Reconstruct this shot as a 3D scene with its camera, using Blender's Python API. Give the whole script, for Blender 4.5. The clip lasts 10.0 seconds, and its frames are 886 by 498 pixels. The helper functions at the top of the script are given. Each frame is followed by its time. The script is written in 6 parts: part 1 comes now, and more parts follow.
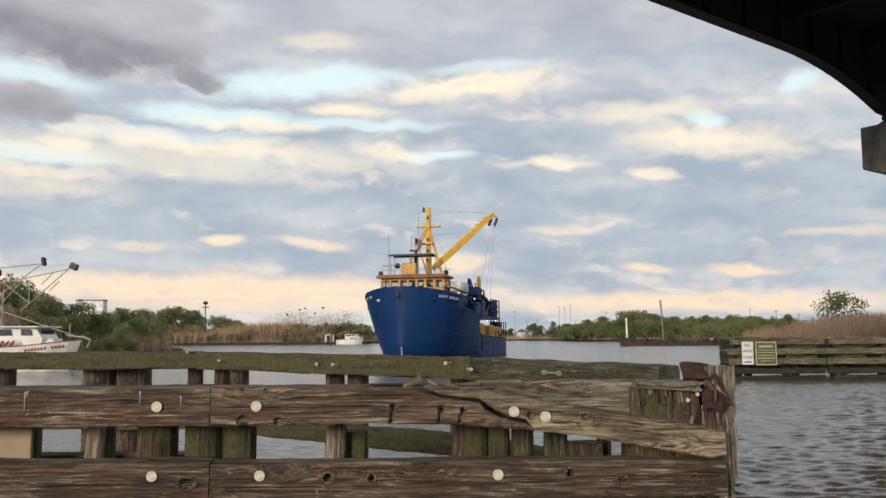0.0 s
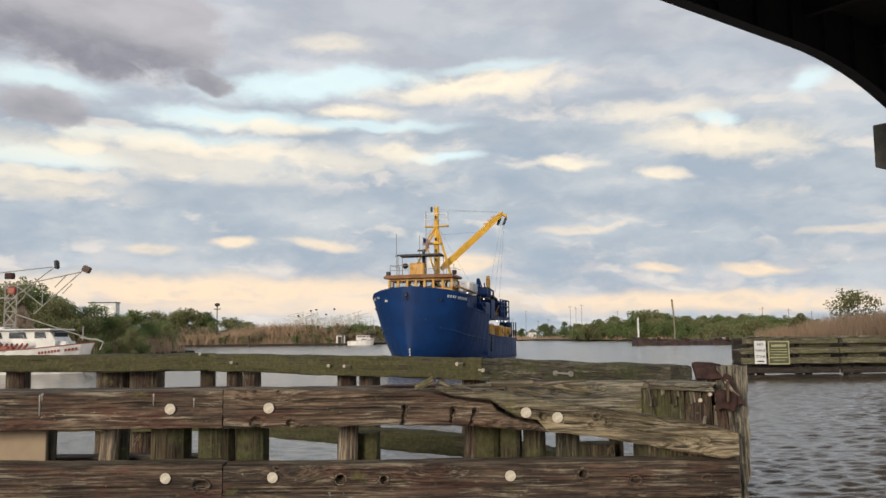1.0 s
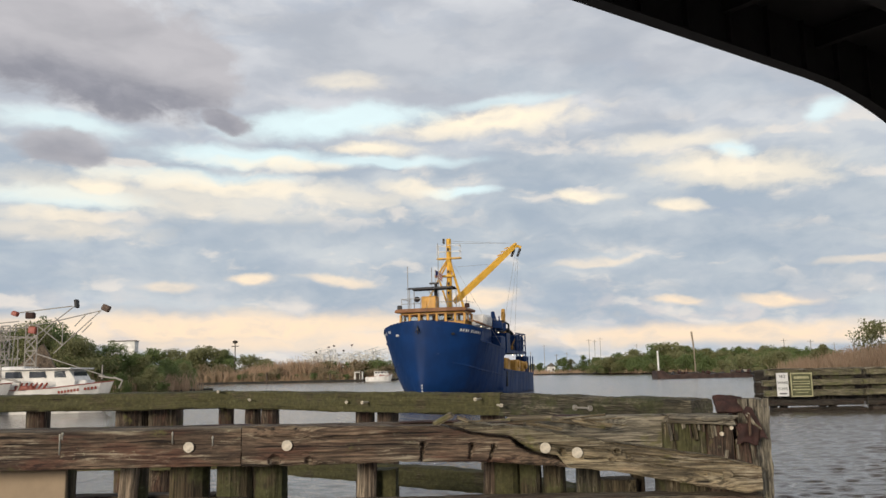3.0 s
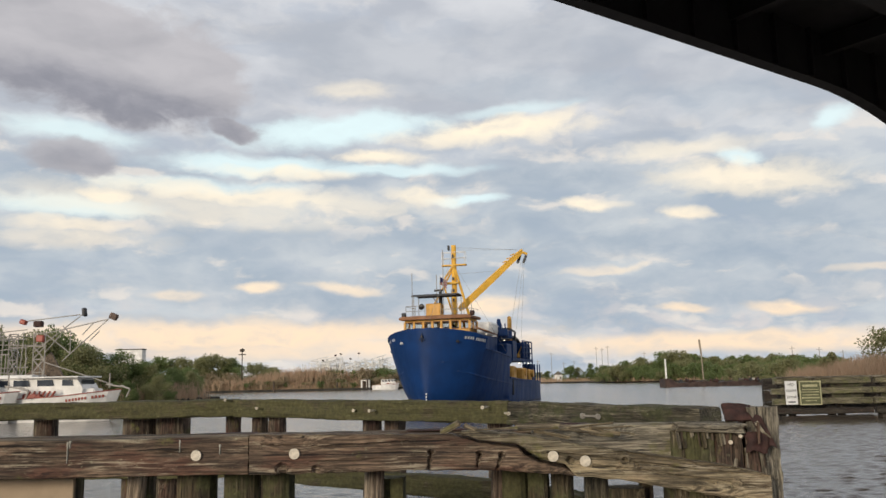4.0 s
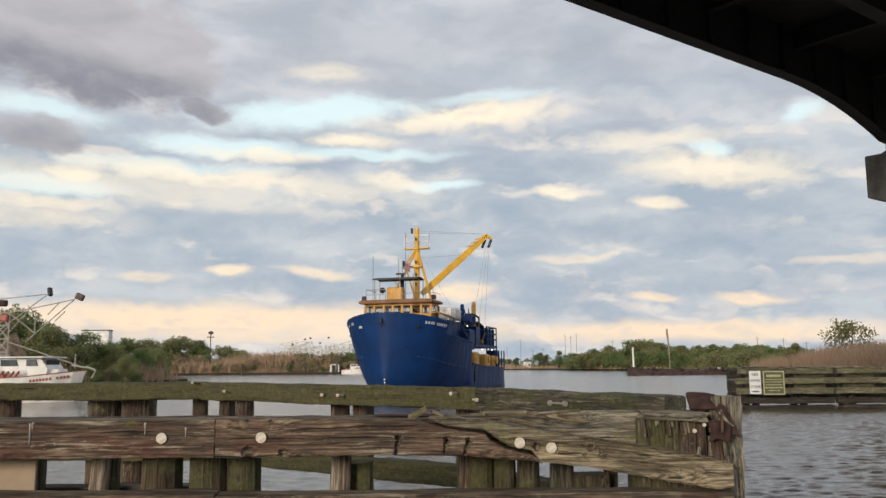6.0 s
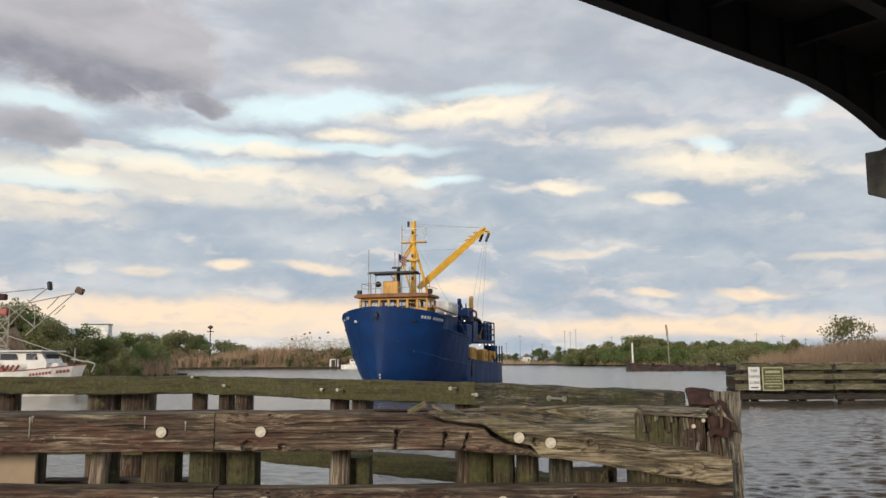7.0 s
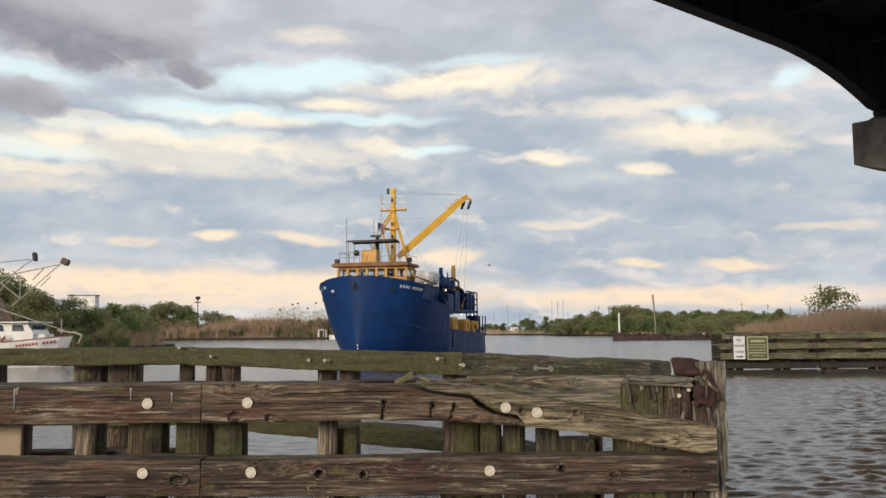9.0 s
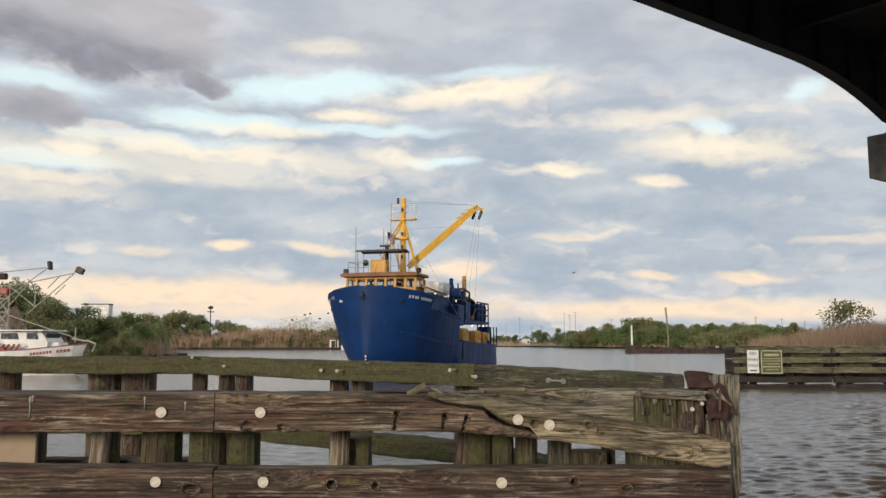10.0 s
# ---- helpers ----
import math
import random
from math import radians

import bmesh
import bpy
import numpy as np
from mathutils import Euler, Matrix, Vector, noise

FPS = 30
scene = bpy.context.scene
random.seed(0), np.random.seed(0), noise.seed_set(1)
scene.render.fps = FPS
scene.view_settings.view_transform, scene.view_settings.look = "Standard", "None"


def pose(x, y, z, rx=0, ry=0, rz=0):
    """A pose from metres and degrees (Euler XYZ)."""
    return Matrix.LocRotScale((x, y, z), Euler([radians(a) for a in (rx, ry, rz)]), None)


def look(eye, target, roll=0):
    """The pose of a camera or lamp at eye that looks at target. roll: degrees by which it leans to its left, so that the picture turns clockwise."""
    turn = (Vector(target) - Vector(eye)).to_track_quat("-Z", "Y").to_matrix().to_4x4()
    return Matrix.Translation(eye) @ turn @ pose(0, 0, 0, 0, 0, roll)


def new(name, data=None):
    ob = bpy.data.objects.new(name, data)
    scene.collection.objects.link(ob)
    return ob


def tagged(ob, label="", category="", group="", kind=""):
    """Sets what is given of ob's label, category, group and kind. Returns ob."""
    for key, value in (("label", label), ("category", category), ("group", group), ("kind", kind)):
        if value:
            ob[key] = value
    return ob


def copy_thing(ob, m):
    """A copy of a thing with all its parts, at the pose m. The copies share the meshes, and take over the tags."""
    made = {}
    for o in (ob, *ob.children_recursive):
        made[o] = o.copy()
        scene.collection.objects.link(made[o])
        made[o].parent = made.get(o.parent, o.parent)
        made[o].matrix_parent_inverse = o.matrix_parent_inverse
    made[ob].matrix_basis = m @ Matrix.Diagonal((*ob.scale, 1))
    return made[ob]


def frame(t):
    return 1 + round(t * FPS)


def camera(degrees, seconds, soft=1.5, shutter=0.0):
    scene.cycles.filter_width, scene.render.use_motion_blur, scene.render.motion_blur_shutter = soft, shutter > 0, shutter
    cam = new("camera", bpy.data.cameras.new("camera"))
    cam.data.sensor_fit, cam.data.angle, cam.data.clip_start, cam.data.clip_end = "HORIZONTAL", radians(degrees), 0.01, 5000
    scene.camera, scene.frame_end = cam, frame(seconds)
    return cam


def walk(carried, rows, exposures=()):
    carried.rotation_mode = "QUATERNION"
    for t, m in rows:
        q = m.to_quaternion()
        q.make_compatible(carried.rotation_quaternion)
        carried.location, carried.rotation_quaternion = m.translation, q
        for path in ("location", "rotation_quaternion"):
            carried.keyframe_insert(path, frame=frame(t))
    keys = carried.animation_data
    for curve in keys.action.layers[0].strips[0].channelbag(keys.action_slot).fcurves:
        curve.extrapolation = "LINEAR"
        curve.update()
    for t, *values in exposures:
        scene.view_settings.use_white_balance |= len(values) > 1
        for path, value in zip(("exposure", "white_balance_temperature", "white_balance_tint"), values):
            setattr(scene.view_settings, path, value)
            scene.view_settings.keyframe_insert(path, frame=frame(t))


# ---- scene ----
cam = camera(55, 10.0, soft=1.5)
CAMERA_ROWS = [
    (0, pose(-0.004, 0.010, 1.889, 95.841, 0.355, -0.320)),
    (0.5, pose(-0.007, 0.005, 1.891, 95.910, 0.370, 0.619)),
    (1, pose(-0.007, 0.000, 1.895, 95.888, 0.626, 0.422)),
    (1.5, pose(-0.006, -0.013, 1.897, 96.927, 0.868, -0.300)),
    (2, pose(-0.005, -0.017, 1.892, 97.869, 1.036, -0.147)),
    (2.5, pose(-0.002, -0.020, 1.896, 97.979, 1.141, 0.848)),
    (4, pose(-0.007, -0.017, 1.894, 98.794, 1.210, 2.088)),
    (4.5, pose(-0.006, -0.014, 1.895, 98.554, 1.016, 2.112)),
    (5, pose(0.004, -0.006, 1.899, 97.740, 0.774, 0.730)),
    (5.5, pose(0.002, -0.010, 1.898, 97.824, 0.571, 0.185)),
    (7, pose(-0.002, -0.012, 1.895, 97.488, 0.277, 0.017)),
    (7.5, pose(0.007, 0.005, 1.897, 96.517, 0.488, 0.416)),
    (8, pose(0.009, 0.011, 1.896, 95.708, 0.614, -0.665)),
    (8.5, pose(0.013, 0.019, 1.897, 95.307, 0.441, -1.015)),
    (9, pose(0.007, 0.018, 1.900, 95.494, 0.422, -0.793)),
    (9.5, pose(0.003, 0.007, 1.899, 96.203, 0.270, -0.461)),
    (10, pose(-0.001, 0.001, 1.900, 96.249, -0.016, -0.005)),
]
walk(cam, CAMERA_ROWS, exposures=[(0, 0.0), (10, 0.0)])

# ---------------------------------------------------------------- light
SUN_EL, SUN_AZ = radians(11), radians(-152)      # behind the viewer's left, veiled by cloud
sun_data = bpy.data.lights.new("sun", "SUN")
sun_data.energy, sun_data.angle, sun_data.color = 2.5, radians(12), (1.0, 0.88, 0.72)
sun = new("sun", sun_data)
sun.matrix_world = look((0, 0, 0), (-math.sin(SUN_AZ) * math.cos(SUN_EL), -math.cos(SUN_AZ) * math.cos(SUN_EL), -math.sin(SUN_EL)))


class Nodes:
    """A short hand for node trees."""

    def __init__(self, tree):
        self.tree, self.n, self.l = tree, tree.nodes, tree.links
        self.n.clear()

    def add(self, kind, ins=None, **props):
        node = self.n.new(kind)
        for k, v in props.items():
            setattr(node, k, v)
        for k, v in (ins or {}).items():
            if isinstance(v, bpy.types.NodeSocket):
                self.l.new(v, node.inputs[k])
            else:
                node.inputs[k].default_value = v
        return node

    def math(self, op, a, b=0.0, clamp=False):
        return self.add("ShaderNodeMath", {0: a, 1: b}, operation=op, use_clamp=clamp).outputs[0]

    def mix(self, f, a, b, blend="MIX"):
        return self.add("ShaderNodeMix", {0: f, 6: a, 7: b}, data_type="RGBA", blend_type=blend).outputs[2]

    def noise(self, vec, scale, detail=4.0, rough=0.55, dist=0.0):
        return self.add("ShaderNodeTexNoise", {"Vector": vec, "Scale": scale, "Detail": detail, "Roughness": rough, "Distortion": dist})

    def ramp(self, f, a, b, lo=0.0, hi=1.0, smooth=True):
        return self.add("ShaderNodeMapRange", {0: f, 1: a, 2: b, 3: lo, 4: hi}, interpolation_type="SMOOTHSTEP" if smooth else "LINEAR").outputs[0]

    def scale(self, vec, s):
        return self.add("ShaderNodeVectorMath", {0: vec, 1: s}, operation="MULTIPLY").outputs[0]


def rgb(r, g, b):
    return (r, g, b, 1.0)


# Cloud shapes on the sky: azimuth, elevation, half width, half height (radians), tilt, weight.
DARK = [
    (-0.446, 0.362, 0.182, 0.070, -12, 1),
    (-0.331, 0.345, 0.070, 0.056, -20, 1),
    (-0.450, 0.247, 0.057, 0.021, -3, 0.9),
    (-0.279, 0.290, 0.038, 0.014, -12, 1),
]
BELLY = [
    (-0.444, 0.312, 0.127, 0.030, -8, 1),
    (-0.348, 0.302, 0.075, 0.028, -10, 1),
    (-0.282, 0.288, 0.042, 0.014, -12, 0.9),
    (-0.441, 0.243, 0.052, 0.013, -3, 0.6),
]
HIGH = [
    (-0.100, 0.369, 0.179, 0.050, -4, 0.85),
    (0.108, 0.382, 0.218, 0.040, -3, 0.75),
    (0.305, 0.346, 0.127, 0.040, -8, 0.6),
    (-0.020, 0.335, 0.150, 0.018, -4, 0.6),
]
BANKS = [
    (0.38, 0.13, 0.131, 0.021, 0, 0.7),
    (0.259, 0.106, 0.12, 0.013, -2, 0.5),
    (0.099, 0.234, 0.17, 0.017, -3, 0.8),
    (-0.221, 0.164, 0.252, 0.017, 0, 0.65),
    (0.241, 0.149, 0.265, 0.021, -3, 0.8),
    (-0.295, 0.115, 0.245, 0.015, 0, 0.5),
    (0.078, 0.179, 0.195, 0.014, 3, 0.65),
    (0.331, 0.088, 0.182, 0.019, 0, 0.75),
    (-0.174, 0.094, 0.225, 0.013, -2, 0.8),
    (0.411, 0.174, 0.108, 0.016, 0, 0.6),
    (-0.016, 0.067, 0.217, 0.009, -2, 0.7),
    (0.113, 0.33, 0.158, 0.022, -4, 0.5),
    (0.302, 0.306, 0.102, 0.024, -6, 0.55),
    (-0.399, 0.074, 0.13, 0.007, 0, 0.5),
]
GAPS = [
    (-0.152, 0.292, 0.142, 0.02, 4, 1),
    (-0.459, 0.275, 0.086, 0.014, -4, 0.8),
    (-0.45, 0.195, 0.097, 0.014, -2, 0.8),
    (-0.003, 0.21, 0.051, 0.006, 0, 0.9),
    (-0.255, 0.25, 0.124, 0.014, 0, 0.9),
    (0.315, 0.238, 0.033, 0.011, -10, 0.85),
    (0.412, 0.27, 0.025, 0.013, 20, 0.85),
    (-0.097, 0.246, 0.129, 0.009, 0, 0.8),
    (0.052, 0.312, 0.081, 0.008, 4, 0.6),
    (-0.317, 0.224, 0.127, 0.01, 0, 0.6),
]
CREAM = [
    (0.038, 0.29, 0.128, 0.015, 4, 1),
    (-0.134, 0.336, 0.049, 0.011, 0, 0.55),
    (-0.111, 0.263, 0.057, 0.007, -2, 0.9),
    (-0.21, 0.242, 0.076, 0.008, -2, 0.8),
    (-0.417, 0.209, 0.037, 0.011, -4, 0.9),
    (-0.267, 0.213, 0.176, 0.013, -3, 0.8),
    (0.244, 0.255, 0.087, 0.011, 0, 0.6),
    (0.318, 0.216, 0.111, 0.021, -5, 0.8),
    (0.138, 0.201, 0.038, 0.007, -5, 1),
    (0.254, 0.183, 0.033, 0.008, -6, 0.9),
    (-0.063, 0.214, 0.044, 0.013, 0, 0.75),
    (-0.454, 0.175, 0.073, 0.008, -2, 0.7),
]
CREAM2 = [
    (-0.358, 0.199, 0.208, 0.021, -3, 0.5),
    (-0.453, 0.162, 0.097, 0.013, -2, 0.5),
    (-0.15, 0.205, 0.127, 0.016, -2, 0.5),
    (-0.245, 0.112, 0.025, 0.007, -3, 1),
    (-0.149, 0.11, 0.049, 0.006, -4, 0.8),
    (0.016, 0.087, 0.048, 0.012, 4, 0.95),
    (0.352, 0.073, 0.043, 0.007, -2, 1),
    (0.242, 0.076, 0.028, 0.005, 0, 0.9),
    (-0.343, 0.103, 0.042, 0.006, 0, 0.6),
    (-0.262, 0.055, 0.313, 0.02, 0, 1),
    (0.3, 0.036, 0.279, 0.013, 0, 0.95),
    (-0.147, 0.04, 0.328, 0.014, 0, 0.8),
    (0.157, 0.125, 0.058, 0.006, 3, 0.6),
    (0.447, 0.108, 0.058, 0.005, 0, 0.5),
]
CREAM = CREAM + CREAM2


def make_world():
    world = bpy.data.worlds.new("evening_sky")
    scene.world = world
    world.use_nodes = True
    g = Nodes(world.node_tree)
    d = g.add("ShaderNodeTexCoord").outputs["Generated"]
    xyz = g.add("ShaderNodeSeparateXYZ", {0: d}).outputs
    az = g.math("ARCTAN2", xyz[0], xyz[1])
    el = g.math("ARCSINE", xyz[2])
    flat = g.add("ShaderNodeCombineXYZ", {0: az, 1: el}).outputs[0]
    # wind-torn edges at two scales
    w1 = g.noise(g.scale(flat, (16, 30, 1)), 1.0, 5, 0.5).outputs["Color"]
    w1 = g.add("ShaderNodeVectorMath", {0: w1, 1: (0.5, 0.5, 0.5)}, operation="SUBTRACT").outputs[0]
    warp = g.add("ShaderNodeVectorMath", {0: flat, 1: g.scale(w1, (0.042, 0.024, 0))}, operation="ADD").outputs[0]
    fine = g.noise(g.scale(warp, (22, 42, 1)), 1.0, 6, 0.55).outputs["Fac"]
    mid = g.noise(g.scale(warp, (7.5, 18, 1)), 1.0, 5, 0.5).outputs["Fac"]

    def layer(shapes, ragged, outer=1.3, inner=0.3):
        total = None
        for a, e, w, h, tilt, weight in shapes:
            m = g.add("ShaderNodeMapping", {"Vector": warp, "Location": (a, e, 0), "Rotation": (0, 0, radians(tilt)), "Scale": (w, h, 1)}, vector_type="TEXTURE")
            r = g.add("ShaderNodeVectorMath", {0: m.outputs[0]}, operation="LENGTH").outputs["Value"]
            r = g.math("ADD", r, g.math("MULTIPLY", g.math("SUBTRACT", fine, 0.5), ragged))
            f = g.ramp(r, outer, inner, 0.0, weight)
            total = f if total is None else g.math("MAXIMUM", total, f)
        return total

    sky = g.add("ShaderNodeTexSky", sky_type="NISHITA", sun_disc=False, sun_elevation=SUN_EL, sun_rotation=SUN_AZ).outputs[0]
    blue = g.mix(0.86, g.mix(1.0, sky, rgb(0.1, 0.1, 0.1), "MULTIPLY"), rgb(0.90, 1.08, 1.09))
    grey = g.mix(g.ramp(mid, 0.36, 0.64), rgb(0.41, 0.485, 0.57), rgb(0.62, 0.66, 0.69))
    high = g.ramp(el, 0.20, 0.33)
    grey = g.mix(high, grey, g.mix(g.ramp(mid, 0.34, 0.68), rgb(0.49, 0.52, 0.58), rgb(0.70, 0.715, 0.75)))
    low = g.ramp(el, 0.125, 0.05)
    grey = g.mix(g.math("MULTIPLY", low, g.ramp(fine, 0.42, 0.66, 0.0, 0.6)), grey, rgb(0.80, 0.72, 0.68))
    cream_tone = g.mix(g.ramp(el, 0.22, 0.04), rgb(1.10, 0.97, 0.76), rgb(1.06, 0.83, 0.60))
    # lit crowns and shaded bellies of the cloud field
    n1 = g.noise(g.scale(warp, (10, 22, 1)), 1.0, 6, 0.52).outputs["Fac"]
    n2 = g.noise(g.scale(g.add("ShaderNodeVectorMath", {0: warp, 1: (0.012, 0.013, 0)}, operation="ADD").outputs[0], (10, 22, 1)), 1.0, 6, 0.52).outputs["Fac"]
    relief = g.math("SUBTRACT", n1, n2)
    # thin cream streaks all over
    streak = g.noise(g.scale(warp, (10, 28, 1)), 1.0, 6, 0.6).outputs["Fac"]
    c = g.mix(g.ramp(streak, 0.54, 0.74, 0.0, 0.22), grey, rgb(0.98, 0.91, 0.82))
    c = g.mix(g.ramp(relief, -0.02, -0.16, 0.0, 0.35), c, rgb(0.40, 0.47, 0.58))
    c = g.mix(g.math("MULTIPLY", g.ramp(relief, 0.03, 0.17, 0.0, 0.55), g.ramp(el, 0.31, 0.24)), c, rgb(0.97, 0.87, 0.76))
    c = g.mix(layer(HIGH, 0.7), c, g.mix(g.ramp(mid, 0.3, 0.7), rgb(0.445, 0.48, 0.54), rgb(0.575, 0.60, 0.645)))
    c = g.mix(layer(BANKS, 0.9), c, g.mix(g.ramp(fine, 0.3, 0.7), rgb(0.39, 0.465, 0.55), rgb(0.51, 0.565, 0.625)))
    c = g.mix(g.math("MULTIPLY", layer(GAPS, 1.1, 1.25, 0.35), g.ramp(fine, 0.2, 0.6, 0.85, 1.0)), c, blue)
    c = g.mix(g.math("MULTIPLY", layer(CREAM, 1.9, 1.35, 0.3), g.ramp(fine, 0.3, 0.55, 0.7, 1.0)), c, cream_tone)
    shade = layer(DARK, 0.75, 1.10, 0.74)
    c = g.mix(shade, c, g.mix(g.ramp(mid, 0.3, 0.7), rgb(0.44, 0.435, 0.465), rgb(0.57, 0.555, 0.58)))
    c = g.mix(g.math("MULTIPLY", shade, layer(BELLY, 0.5, 1.55, 0.25)), c, g.mix(g.ramp(fine, 0.3, 0.7), rgb(0.285, 0.29, 0.335), rgb(0.36, 0.36, 0.405)))
    bg = g.add("ShaderNodeBackground", {"Color": c, "Strength": 1.0})
    g.l.new(bg.outputs[0], g.add("ShaderNodeOutputWorld").inputs[0])


make_world()

# ---------------------------------------------------------------- materials


def material(name, rough=0.7, metal=0.0):
    m = bpy.data.materials.new(name)
    m.use_nodes = True
    g = Nodes(m.node_tree)
    b = g.add("ShaderNodeBsdfPrincipled", {"Roughness": rough, "Metallic": metal})
    g.l.new(b.outputs[0], g.add("ShaderNodeOutputMaterial").inputs[0])
    return m, g, b


def finish(g, b, colour, bump=None, strength=0.3, dist=0.01, rough=None):
    g.l.new(colour, b.inputs["Base Color"])
    if bump is not None:
        g.l.new(g.add("ShaderNodeBump", {"Height": bump, "Strength": strength, "Distance": dist}).outputs[0], b.inputs["Normal"])
    if rough is not None:
        g.l.new(rough, b.inputs["Roughness"])


def wood(name, dark, light, moss=0.0, moss_colour=(0.125, 0.118, 0.036), red=0.3, pale=0.5, rough=0.85):
    """Old creosoted timber; the grain runs along the piece's own x."""
    m, g, b = material(name, rough)
    p = g.add("ShaderNodeTexCoord").outputs["Object"]
    rnd = g.add("ShaderNodeObjectInfo").outputs["Random"]
    p = g.add("ShaderNodeVectorMath", {0: p, 1: g.add("ShaderNodeCombineXYZ", {0: g.math("MULTIPLY", rnd, 37.0), 1: rnd}).outputs[0]}, operation="ADD").outputs[0]
    bend = g.noise(g.scale(p, (1.4, 4, 4)), 1.0, 4).outputs["Color"]
    # the grain swerves round scattered knots
    eye = g.add("ShaderNodeTexVoronoi", {"Vector": g.scale(p, (1.3, 2.2, 3.4)), "Scale": 1.0, "Randomness": 1.0}).outputs["Distance"]
    swerve = g.add("ShaderNodeCombineXYZ", {1: g.ramp(eye, 0.42, 0.0, 0.0, 0.07), 2: g.ramp(eye, 0.42, 0.0, 0.0, 0.07)}).outputs[0]
    q = g.add("ShaderNodeVectorMath", {0: p, 1: g.scale(bend, (0.0, 0.05, 0.05))}, operation="ADD").outputs[0]
    q = g.add("ShaderNodeVectorMath", {0: q, 1: swerve}, operation="ADD").outputs[0]
    grain = g.noise(g.scale(q, (1.8, 55, 55)), 1.0, 7, 0.68).outputs["Fac"]
    fine = g.noise(g.scale(q, (7, 150, 150)), 1.0, 5, 0.65).outputs["Fac"]
    blot = g.noise(g.scale(p, (0.9, 2.6, 2.6)), 1.5, 6, 0.6).outputs["Fac"]
    mid = [0.45 * d_ + 0.55 * l_ for d_, l_ in zip(dark, light)]
    deep = [0.78 * d_ + 0.22 * l_ for d_, l_ in zip(dark, light)]
    c = g.mix(g.ramp(blot, 0.40, 0.58), rgb(*mid), rgb(*deep))
    lines = g.ramp(grain, 0.36, 0.64, 0.38, 1.75)
    c = g.mix(1.0, c, g.add("ShaderNodeCombineXYZ", {0: lines, 1: lines, 2: lines}).outputs[0], "MULTIPLY")
    fibre = g.ramp(fine, 0.3, 0.7, 0.66, 1.38)
    c = g.mix(1.0, c, g.add("ShaderNodeCombineXYZ", {0: fibre, 1: fibre, 2: fibre}).outputs[0], "MULTIPLY")
    # red-brown heartwood
    r2 = g.noise(g.scale(p, (0.9, 3, 3)), 1.9, 5, 0.6, 0.4).outputs["Fac"]
    c = g.mix(g.math("MULTIPLY", g.ramp(r2, 0.50, 0.64), red), c, g.mix(g.ramp(grain, 0.35, 0.65), rgb(0.026, 0.010, 0.007), rgb(0.14, 0.055, 0.034)))
    # bleached fibres in patches
    pl = g.noise(g.scale(p, (0.9, 4.5, 4.5)), 2.0, 5, 0.65).outputs["Fac"]
    c = g.mix(g.math("MULTIPLY", g.ramp(pl, 0.49, 0.62, 0.0, pale * 0.85), g.ramp(grain, 0.48, 0.60)), c, rgb(0.46, 0.40, 0.29))
    # sun-bleached, frayed upper arris
    lz = g.add("ShaderNodeSeparateXYZ", {0: g.add("ShaderNodeTexCoord").outputs["Object"]}).outputs[2]
    edge = g.math("ADD", lz, g.math("MULTIPLY", g.math("SUBTRACT", pl, 0.5), 0.2))
    c = g.mix(g.math("MULTIPLY", g.ramp(edge, 0.11, 0.17, 0.0, 0.45 * pale), g.ramp(grain, 0.36, 0.56)), c, rgb(0.40, 0.36, 0.25))
    # drying checks and dark knot hearts
    check = g.noise(g.scale(q, (0.7, 42, 42)), 1.0, 3, 0.5).outputs["Fac"]
    c = g.mix(g.ramp(check, 0.63, 0.69, 0.0, 0.92), c, rgb(0.010, 0.007, 0.005))
    c = g.mix(g.ramp(eye, 0.09, 0.04, 0.0, 0.85), c, rgb(0.016, 0.011, 0.008))
    # pale lichen crusts
    li = g.noise(p, 26.0, 5, 0.7).outputs["Fac"]
    c = g.mix(g.math("MULTIPLY", g.ramp(li, 0.60, 0.68), g.ramp(pl, 0.47, 0.60, 0.0, 0.75 * pale)), c, rgb(0.48, 0.46, 0.30))
    if moss:
        mo = g.noise(g.scale(p, (0.8, 1, 1)), 3.0, 7, 0.7).outputs["Fac"]
        spot = g.noise(p, 19.0, 5, 0.7).outputs["Fac"]
        mc = g.mix(g.ramp(spot, 0.35, 0.65), rgb(*[0.68 * v for v in moss_colour]), rgb(*[1.25 * v for v in moss_colour]))
        c = g.mix(g.math("MULTIPLY", g.ramp(mo, 0.62 - 0.22 * moss, 0.72 - 0.18 * moss), 0.88), c, mc)
        c = g.mix(g.math("MULTIPLY", g.ramp(spot, 0.62, 0.74, 0.0, 0.5), g.ramp(mo, 0.4, 0.6)), c, rgb(0.36, 0.36, 0.22))
    h = g.math("ADD", grain, g.math("ADD", g.math("MULTIPLY", fine, 0.5), g.math("MULTIPLY", g.ramp(check, 0.64, 0.74), -1.2)))
    finish(g, b, c, h, 0.9, 0.014)
    return m


